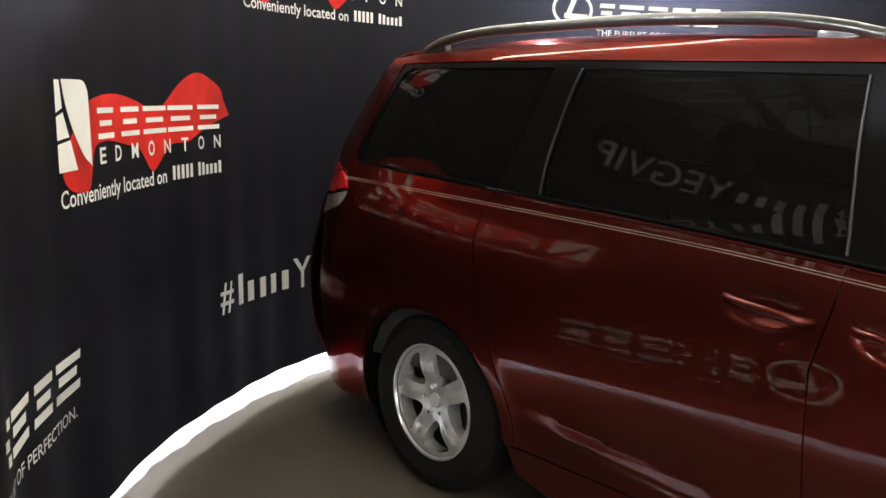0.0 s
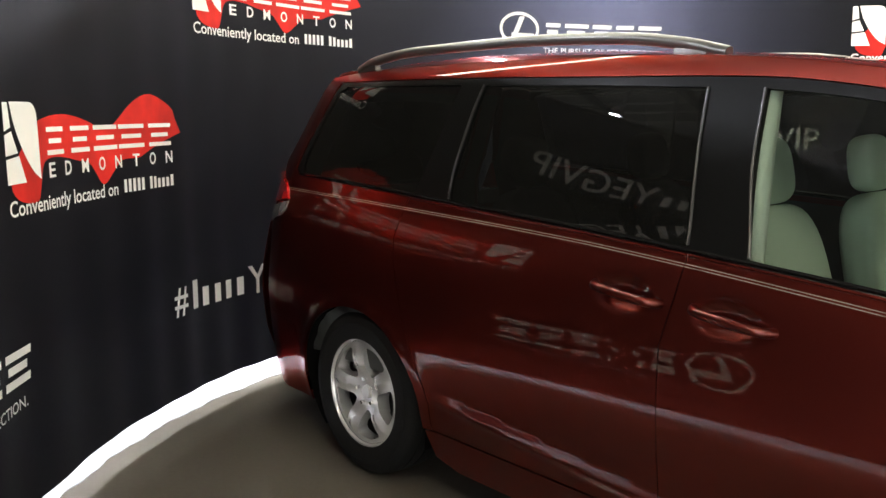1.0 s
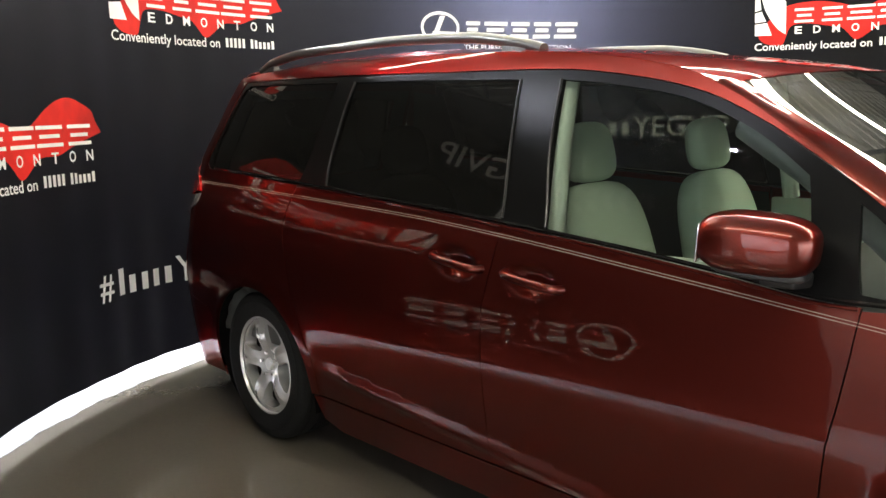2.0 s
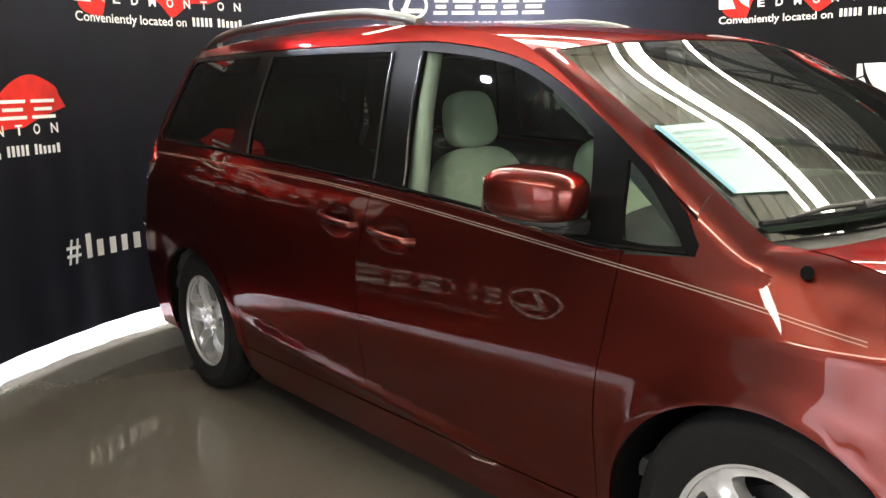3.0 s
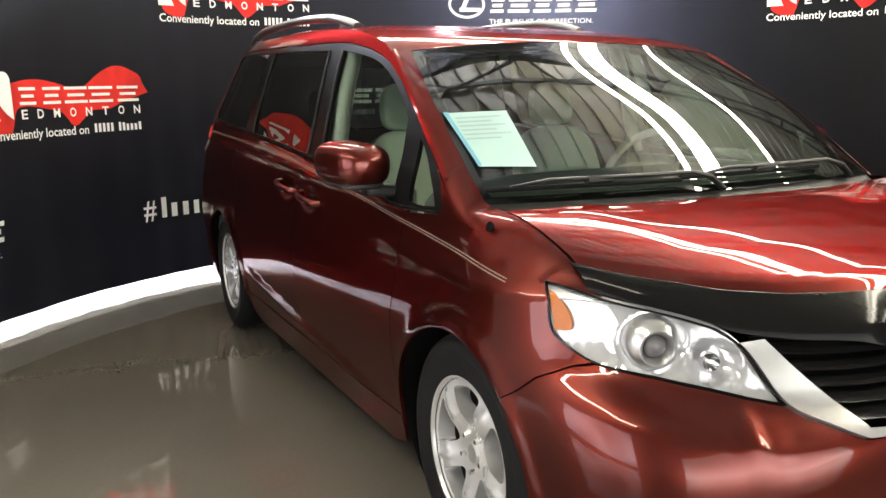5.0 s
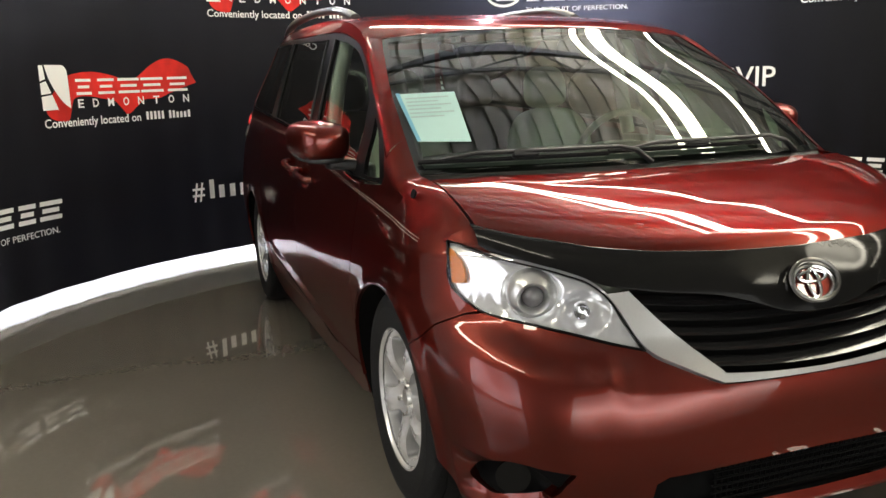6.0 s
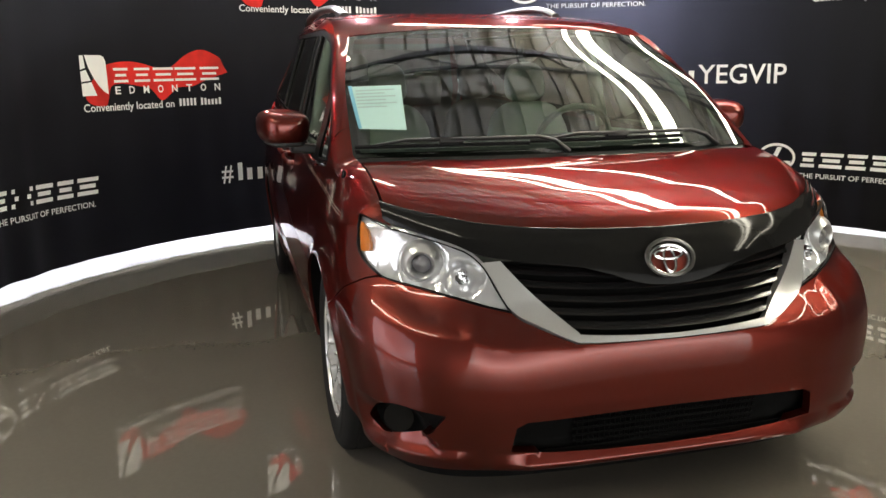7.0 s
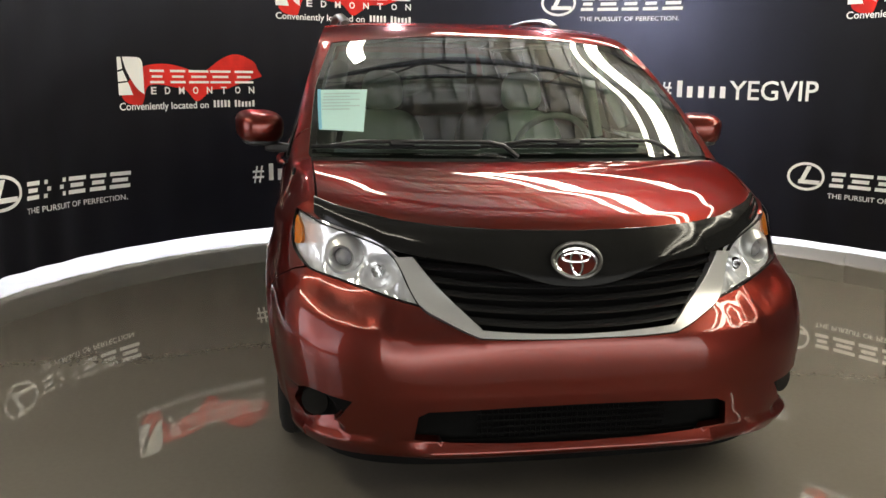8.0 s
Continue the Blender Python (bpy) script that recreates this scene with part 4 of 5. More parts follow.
def flank_up(q, z):
    T = side(q, z) - side(q, z - 0.01)
    return T / np.linalg.norm(T, axis=1)[:, None]


pz = curve(pil_x, EDGE) - 0.003
roll("pillar_skin", side(pil_x, pz) + np.array((0, -0.0008, 0.0002)), flank_up(pil_x, pz), scr, np.tile(np.array((0.0, 0.94, 0.33)), (len(pil_x), 1)), "red windscreen pillar")
shield = skin("windscreen", [(s, 0.0) for s in XR(-1, 1, 24)] + [(1, t) for t in XR(0.05, 0.95, 16)] + [(s, 1.0) for s in XR(1, -1, 24)] + [(-1, t) for t in XR(0.95, 0.05, 16)], screen, SCREEN_GLASS, van, "raked windscreen, tinted dark for the dim cabin", step=0.06, depth=0, lift=-0.002)
shield.visible_shadow = False
SCREEN_IN = [(s, 0.035) for s in XR(-0.965, 0.965, 24)] + [(0.97, t) for t in XR(0.06, 0.94, 16)] + [(s, 0.965) for s in XR(0.965, -0.965, 24)] + [(-0.97, t) for t in XR(0.94, 0.06, 16)]
skin("windscreen_border", [(s, 0.0) for s in XR(-1, 1, 24)] + [(1, t) for t in XR(0.05, 0.95, 16)] + [(s, 1.0) for s in XR(1, -1, 24)] + [(-1, t) for t in XR(0.95, 0.05, 16)], screen, BLACK_TRIM, van, "black windscreen border", holes=[SCREEN_IN], step=0.05, depth=0, lift=-0.006)
head = screen(np.linspace(-1, 1, 30), np.ones(30))
front_edge = roof(np.full(30, 0.70), np.linspace(-0.98, 0.98, 30))
strip("roof_header", front_edge, head, PAINT, van, "red roof front edge", 0.002, 3)

# bonnet, cowl and fender tops
rear_x = lambda y: 1.645 - 0.115 * (abs(y) / 0.8) ** 2.2


def hood_rim(y):
    """Where the bonnet ends above lamps and grille."""
    return float(curve(abs(y), HOOD_RIM))


HOOD = [(rear_x(y), y) for y in XR(-0.80, 0.80, 30)] + [(x, 0.80 - 0.012 * (x - 1.52) / 0.38) for x in XR(1.56, 1.88, 8)] + [(hood_rim(y), y) for y in XR(0.785, -0.785, 40)] + [(x, -0.80 + 0.012 * (x - 1.52) / 0.38) for x in XR(1.88, 1.56, 8)]
skin("bonnet", HOOD, hood_surface, PAINT, van, "red bonnet with soft ridges", step=0.02, gap=0.002, depth=0.02)
WING = [(1.30, 1.107), (1.40, 1.035), (1.52, 0.995), (1.60, 0.980), (1.70, 0.957), (around(1.78, -0.885, 0.930)[0], 0.930), (around(1.81, -0.868, 0.914)[0], 0.914)]
fq = np.r_[np.linspace(1.30, 1.70, 26), np.linspace(1.70, WING[-1][0], 12)[1:]]
fz = curve(fq, WING)


P0 = side(fq, fz - 0.008) + np.array((0.0, -0.0008, 0.0002))
T0 = flank_up(fq, fz - 0.008)
over_lamp = smooth_loop([(1.817, -0.861, 0.917), (1.840, -0.849, 0.915), (1.875, -0.831, 0.909), (1.910, -0.813, 0.903), (1.945, -0.794, 0.895)], 4, False)[1:]
P0 = np.vstack([P0, over_lamp])
P1 = []
for x, y, z in P0:
    gx = x + 0.03 * min(max((x - 1.30) / 0.15, 0), 1) * min(max((1.945 - x) / 0.12, 0), 1)
    if gx < 1.445:
        P1.append((gx, float(np.interp(gx, EX[::-1], EY[::-1])), float(np.interp(gx, EX[::-1], EZ[::-1]))))
    else:
        P1.append(tuple(hood_surface(np.array(gx), np.array(-0.805 + 0.012 * max(gx - 1.52, 0) / 0.38 + 0.25 * max(gx - 1.90, 0)))))
P1 = np.array(P1)
way = (P1 - P0)[len(fq):]
way /= np.linalg.norm(way, axis=1)[:, None]
mix = np.linspace(0.15, 1, len(way))[:, None]
more = T0[-1] * (1 - mix) + way * mix
T0 = np.vstack([T0, more / np.linalg.norm(more, axis=1)[:, None]])
roll("wing_top", P0, T0, P1, np.tile(np.array((0.0, 0.94, 0.33)), (len(P0), 1)), "red wing shoulder")
cowl_a = np.array([(rear_x(y) + 0.01, y, float(hood_surface(rear_x(y), y)[2]) - 0.022) for y in np.linspace(-0.80, 0.80, 40)])
cowl_b = screen(np.linspace(-1, 1, 40), np.full(40, 0.01)) + np.array((0, 0, -0.012))
strip("cowl", cowl_a, cowl_b, BLACK_PLASTIC, van, "black plastic cowl under the wipers", -0.012, 5)

# front: bumper, lamps, grille, bug shield
HL = [(1.817, -0.854, 0.916), (1.849, -0.870, 0.876), (1.859, -0.876, 0.829), (1.880, -0.872, 0.795), (1.928, -0.854, 0.765), (1.987, -0.823, 0.743), (2.035, -0.788, 0.733), (2.101, -0.725, 0.721), (2.171, -0.642, 0.701), (2.217, -0.575, 0.682),
      (2.255, -0.492, 0.664), (2.255, -0.492, 0.664), (2.210, -0.519, 0.723), (2.169, -0.548, 0.788), (2.135, -0.587, 0.827), (2.106, -0.627, 0.844), (2.065, -0.679, 0.861), (2.012, -0.739, 0.876), (1.945, -0.792, 0.891), (1.905, -0.814, 0.901)]
HL_LOOP = smooth_loop([around(*p) for p in HL], 4)
GRILLE_OUT = [(2.160, -0.556, 0.800), (2.187, -0.534, 0.760), (2.255, -0.492, 0.664), (2.304, -0.413, 0.620), (2.327, -0.332, 0.586), (2.331, -0.297, 0.578), (2.335, -0.157, 0.573), (2.336, 0.0, 0.571)]
GRILLE_IN = [(2.180, -0.500, 0.806), (2.220, -0.454, 0.748), (2.267, -0.391, 0.679), (2.317, -0.314, 0.610), (2.323, -0.290, 0.600), (2.330, -0.136, 0.589), (2.331, 0.0, 0.585)]
go, gi = smooth_loop([around(*p) for p in GRILLE_OUT], 5, False), smooth_loop([around(*p) for p in GRILLE_IN], 5, False)


def mirrored(loop):
    return np.c_[5.5 - loop[::-1, 0], loop[::-1, 1]]


FOG = smooth_loop([around(*p) for p in ((2.005, -0.888, 0.290), (2.03, -0.888, 0.327), (2.076, -0.876, 0.359), (2.139, -0.848, 0.386), (2.186, -0.812, 0.391), (2.224, -0.77, 0.384), (2.268, -0.699, 0.374), (2.268, -0.699, 0.374),
                                            (2.253, -0.719, 0.347), (2.234, -0.739, 0.315), (2.201, -0.779, 0.303), (2.144, -0.823, 0.285), (2.065, -0.859, 0.265))], 4)
INTAKE = np.array([around(2.306, -0.509, 0.258), around(2.323, -0.497, 0.335), around(2.327, -0.466, 0.350), around(2.34, -0.225, 0.357), around(2.341, 0, 0.359)])
INTAKE_B = np.array([around(2.32, 0.0, 0.238), around(2.318, -0.21, 0.241), around(2.317, -0.393, 0.249)])
intake_loop = np.vstack([INTAKE, mirrored(INTAKE)[1:], mirrored(INTAKE_B)[:-1], INTAKE_B])
hl_low = [around(*p) for p in HL[5:11]]
bumper_loop = np.vstack([np.array(BUMP_GAP[::-1]), np.array(hl_low), go[10:], mirrored(go)[1:len(go) - 10], mirrored(np.array(hl_low)), mirrored(np.array(BUMP_GAP[::-1])),
                         np.array([(5.5 - x, z) for x, z in arch(1.515, 45, -8, 10) + [to_q(1.96, 0.20)]]),
                         np.array([(5.5 - q, z) for q, z in ((2.1, 0.188), (2.3, 0.190))]), np.array([(2.75, 0.186), (2.3, 0.190), (2.1, 0.188), to_q(1.96, 0.20)]), np.array(arch(1.515, -8, 45, 10))])
bumper = skin("front_bumper", bumper_loop, side, PAINT, van, "red front bumper cover", holes=[FOG, mirrored(FOG), intake_loop], gap=0.002, step=0.013, depth=0.03)
skin("air_dam", [(1.95, 0.215), (2.2, 0.21), (2.75, 0.205), (3.3, 0.21), (3.55, 0.215), (3.55, 0.12), (3.3, 0.115), (2.75, 0.11), (2.2, 0.115), (1.95, 0.12)], side, UNDER, van, "black air dam under the bumper", lift=-0.06, depth=0.01, step=0.06)

frame_loop = np.vstack([go, mirrored(go)[1:], np.array([(5.5 - q, z) for q, z in gi]), gi[::-1][1:]])
skin("grille_surround", frame_loop, side, SILVER, van, "silver grille surround", lift=0.010, depth=0.03, step=0.02, gap=0.001)


def inset_plate(name, loop, back, mat, parent, label="", grow=0.01):
    return skin(name, shrink(np.array(loop), -grow), side, mat, parent, label, lift=-back, depth=0.0, step=0.04)


grille_loop = np.vstack([gi, mirrored(gi)[1:]])
grille = inset_plate("grille", grille_loop, 0.07, UNDER, van, "black radiator grille")
for k in range(5):
    z = 0.628 + k * 0.038
    lim = float(np.interp(z, gi[::-1, 1], gi[::-1, 0]))
    qs = np.linspace(lim - 0.02, 5.5 - lim + 0.02, 40)
    sag = 0.020 * (1 - ((qs - 2.75) / (2.75 - lim)) ** 2)
    top, low = side(qs, z + 0.007 - sag), side(qs, z - 0.009 - sag)
    mid = (side(qs + 1e-3, z - sag) - side(qs - 1e-3, z - sag))
    nrm = np.c_[mid[:, 1], -mid[:, 0], mid[:, 2] * 0]
    nrm /= np.linalg.norm(nrm, axis=1)[:, None]
    if nrm[20][0] < 0:
        nrm = -nrm
    strip("grille_slat", top - nrm * 0.045, low - nrm * 0.008, SLAT, grille, "", 0.004, 4)
inset_plate("lower_grille", intake_loop, 0.06, UNDER, van, "black lower air intake mesh", 0.05)
low = van.children[-1]
bm = bmesh.new()
box(bm, (0.05, 1.30, 0.22), pose(2.20, 0, 0.31), 0.02)
part("intake_back", bm, UNDER, low)
for k in range(5):
    z = 0.258 + k * 0.022
    qs = np.linspace(2.49, 3.01, 30)
    P = side(qs, np.full(30, z)) - np.array((0.035, 0, 0))
    bm = bmesh.new()
    tube(bm, [tuple(p) for p in P], 0.004, 5)
    part("mesh_bar", bm, UNDER, low)
for k in range(36):
    q = 2.50 + k * 0.0143
    P = side(np.full(4, q), np.linspace(0.245, 0.35, 4)) - np.array((0.037, 0, 0))
    bm = bmesh.new()
    tube(bm, [tuple(p) for p in P], 0.003, 4)
    part("mesh_bar", bm, UNDER, low)
for mirror in (False, True):
    lp = mirrored(FOG) if mirror else FOG
    pocket = skin("fog_lamp_pocket", shrink(np.array(lp), -0.008), side, UNDER, van, "black fog lamp pocket", lift=-0.03, depth=0.0, step=0.03)
    s = 1 if mirror else -1
    bm = bmesh.new()
    cylinder(bm, 0.046, 0.043, 0.02, look((2.125, s * 0.806, 0.335), (2.6, s * 1.02, 0.33)), 28)
    part("fog_lamp", bm, GLOSS_BLACK, pocket, "round dark fog lamp")


def lathe(profile, seg, m):
    """Profile of (radius, axial) turned round the local z axis."""
    bm = bmesh.new()
    rings = [[bm.verts.new(m @ Vector((r * math.cos(2 * math.pi * k / seg), r * math.sin(2 * math.pi * k / seg), z))) for k in range(seg)] for r, z in profile]
    for a, b in zip(rings, rings[1:]):
        for k in range(seg):
            bm.faces.new((a[k], a[(k + 1) % seg], b[(k + 1) % seg], b[k]))
    return bm


def headlamp(mirror):
    lp = HL_LOOP
    flip = Matrix.Diagonal((1, -1 if mirror else 1, 1, 1))
    lamp = skin("headlamp", shrink(lp, 0.001), side, LENS, van, "clear swept-back headlamp with projector and amber corner", lift=0.006, depth=0.0, step=0.02, mirror=mirror)
    lamp.visible_shadow = False

    qa, za = around(2.062, -0.712, 0.787)
    qb, zb = around(2.160, -0.615, 0.752)

    def bowl(q, z):
        """Two round chrome bowls with ribs between them."""
        q, z = np.asarray(q, float), np.asarray(z, float)
        deep = -0.020 + 0.0016 * np.abs(np.sin(q * 110)) * np.clip((0.80 - z) / 0.05, 0, 1) + 0.004 * np.sin(q * 30 + z * 18)
        for qc, zc, r, d in ((qa, za, 0.075, 0.030), (qb, zb, 0.058, 0.030)):
            h = np.clip(1 - (((q - qc) * 0.95) ** 2 + (z - zc) ** 2) / r ** 2, 0, 1)
            deep = deep - d * h * h * (3 - 2 * h)
        deep = deep - 0.012 * np.exp(-(((q - qa - 0.30) / 0.05) ** 2))
        return side(q, z) + np.stack([deep * 0.9, -deep * 0.45, 0 * q], -1)

    skin("reflector", shrink(lp, -0.003), bowl, REFLECTOR, lamp, "bright faceted reflector", depth=0.0, step=0.009, mirror=mirror)
    skin("bezel", lp, side, BLACK_TRIM, lamp, "thin black lamp edge", holes=[shrink(lp, 0.004)], lift=0.002, depth=0.012, step=0.02, mirror=mirror)
    am = smooth_loop([around(*p) for p in ((1.828, -0.866, 0.900), (1.828, -0.866, 0.900), (1.862, -0.872, 0.850), (1.875, -0.872, 0.806), (1.875, -0.872, 0.806), (1.912, -0.850, 0.812), (1.900, -0.850, 0.852), (1.860, -0.852, 0.890))], 4)
    skin("indicator", am, side, AMBER, lamp, "amber indicator", lift=-0.006, depth=0.012, step=0.02, mirror=mirror)
    c = Vector((2.060, -0.712, 0.787))
    d = Vector((0.93, -0.36, -0.05)).normalized()
    m = flip @ look(c, c - d)
    part("projector_ring", lathe([(0.034, 0.004), (0.038, 0.014), (0.043, 0.017), (0.048, 0.012), (0.058, 0.004), (0.066, -0.012), (0.070, -0.05)], 40, m), SILVER, lamp, "bright projector ring")
    part("projector_tunnel", lathe([(0.037, 0.012), (0.031, 0.004), (0.030, -0.02)], 32, m), SILVER, lamp)
    part("projector_lens", lathe([(0.030, -0.006), (0.026, 0.002), (0.018, 0.009), (0.009, 0.013), (0.0008, 0.014)], 32, m), SMOKED, lamp, "round projector lens")
    for x, y, z, r in ((2.140, -0.605, 0.752, 0.020),):
        p = Vector((x - 0.012, y, z))
        part("beam_cup", lathe([(0.0008, -0.018), (r * 0.35, -0.014), (r * 0.8, -0.002), (r, 0.006), (r * 1.08, 0.004), (r * 1.1, -0.02)], 24, flip @ look(p, p - d)), CHROME, lamp, "small bright reflector cup")


headlamp(False)
headlamp(True)


SHIELD_LOW = [(0, 0.728), (0.06, 0.731), (0.12, 0.742), (0.21, 0.772), (0.30, 0.795), (0.47, 0.811), (0.56, 0.824), (0.625, 0.852), (0.705, 0.875), (0.80, 0.901)]


def bug_shield():
    """Smoked black acrylic that hugs the bonnet's front edge and dips under the badge."""
    V, F = [], []
    ys = np.linspace(-0.80, 0.80, 101)
    for y in ys:
        rim, low = hood_rim(y), float(curve(abs(y), SHIELD_LOW))
        p = hood_surface(np.array(rim - 0.0625), np.array(y))
        V.append((p[0] + 0.003, y, p[2] + 0.0015))
        a = np.array(hood_surface(np.array(rim - 0.062), np.array(y))) + np.array((0.004, 0, 0.0035))
        b = np.array((rim + 0.012 + 0.12 * max(0.82 - low, 0), y, low))
        out = np.array((a[2] - b[2], 0, b[0] - a[0])) / np.linalg.norm(b - a)
        for f in (0, 0.015, 0.04, 0.09, 0.17, 0.26, 0.36, 0.46, 0.56, 0.66, 0.76, 0.86, 0.94, 0.985, 1):
            V.append(tuple(a + (b - a) * f + out * 0.045 * f * (1 - f)))
        V.append((V[-1][0] - 0.006, y, low + 0.002))
    n = len(V) // len(ys)
    for i in range(len(ys) - 1):
        for k in range(n - 1):
            F.append((i * n + k, i * n + k + 1, (i + 1) * n + k + 1, (i + 1) * n + k))
    return mesh_object("bug_shield", V, F, GLOSS_BLACK, van, "glossy black acrylic bonnet deflector")


bug_shield()
bm = bmesh.new()
badge_m = look((2.298, -0.012, 0.800), (3.298, -0.012, 1.300)) @ Matrix.Scale(0.92, 4)


def oval_ring(bm, a, b, r, m, n=48):
    rings = []
    for k in range(n):
        t = 2 * math.pi * k / n
        c = Vector((a * math.cos(t), b * math.sin(t), 0))
        d = Vector((c.x / a / a, c.y / b / b, 0)).normalized()
        rings.append([bm.verts.new(m @ (c + d * r * math.cos(q) + Vector((0, 0, r * math.sin(q))))) for q in (2 * math.pi * j / 8 for j in range(8))])
    for i in range(n):
        for j in range(8):
            bm.faces.new((rings[i][j], rings[(i + 1) % n][j], rings[(i + 1) % n][(j + 1) % 8], rings[i][(j + 1) % 8]))


oval_ring(bm, 0.071, 0.050, 0.008, badge_m)
badge = part("badge", bm, CHROME, van, "oval chrome badge with a red ground")
bm = bmesh.new()
bmesh.ops.create_circle(bm, cap_ends=True, segments=48, radius=1, matrix=badge_m @ pose(0, 0, 0.002) @ Matrix.Diagonal((0.070, 0.049, 1, 1)))
part("badge_ground", bm, PAINT, badge)
bm = bmesh.new()
oval_ring(bm, 0.020, 0.040, 0.005, badge_m @ pose(0, -0.002, -0.004))
part("badge_oval", bm, CHROME, badge)
bm = bmesh.new()
oval_ring(bm, 0.048, 0.016, 0.005, badge_m @ pose(0, 0.018, -0.004))
part("badge_oval", bm, CHROME, badge)
bm = bmesh.new()
oval_ring(bm, 0.083, 0.060, 0.0065, badge_m @ pose(0, 0.006, -0.012))
part("badge_seat", bm, RAIL, badge, "satin grey rim round the badge")

# rear closing panels and underbody
TAIL = [(0.25, -2.52), (0.45, -2.60), (0.62, -2.60), (1.0, -2.55), (1.25, -2.46), (1.5, -2.32), (1.70, -2.18)]


def tail(v, z):
    v, z = np.asarray(v, float), np.asarray(z, float)
    x = curve(z, TAIL)
    w = width_at(np.maximum(x, -2.5), z)
    return np.stack([x - 0.05 * (1 - v * v), w * v, z + 0 * v], -1)


rear_glass = smooth_loop([(-0.80, 1.16), (-0.80, 1.16), (0.0, 1.14), (0.80, 1.16), (0.80, 1.16), (0.78, 1.60), (0.78, 1.60), (0.0, 1.62), (-0.78, 1.60), (-0.78, 1.60)], 5)
skin("tailgate", [(-1, 0.25), (1, 0.25), (1, 0.6), (1, 1.0), (1, 1.4), (1, 1.70), (0, 1.71), (-1, 1.70), (-1, 1.4), (-1, 1.0), (-1, 0.6)], tail, PAINT, van, "red tailgate", holes=[rear_glass], step=0.06, flip=True)
ob = skin("rear_window", shrink(rear_glass, -0.01), tail, REAR_GLASS, van, "tinted tailgate window", step=0.08, depth=0, lift=-0.008, flip=True)
bm = bmesh.new()
box(bm, (4.2, 1.3, 0.12), pose(-0.2, 0, 0.26), 0.03)
box(bm, (2.2, 1.66, 0.10), pose(0, 0, 0.24), 0.03)
part("underbody", bm, UNDER, van, "black underbody")
for cx in (1.515, -1.515):
    for s in (-1, 1):
        bm = bmesh.new()
        n = 24
        a_, b_ = [], []
        for k in range(n + 1):
            t = radians(-22 + 240 * k / n)
            w = 0.372 if cx > 0 and math.cos(t) > 0 else 0.418
            lx, lz = cx + w * math.cos(t), 0.352 + 0.380 * math.sin(t)
            ly = abs(float(side(np.array(lx), np.array(max(lz, 0.2)))[1])) - 0.008 if lx < 1.5 else 0.925 - 0.10 * max(math.cos(t), 0)
            a_.append(bm.verts.new((lx, s * ly, lz)))
            b_.append(bm.verts.new((cx + w * math.cos(t), s * 0.60, 0.352 + 0.380 * math.sin(t))))
        for k in range(n):
            bm.faces.new((a_[k], a_[k + 1], b_[k + 1], b_[k]))
        bm.faces.new(b_)
        part("wheel_liner", bm, UNDER, van, "black wheel housing")


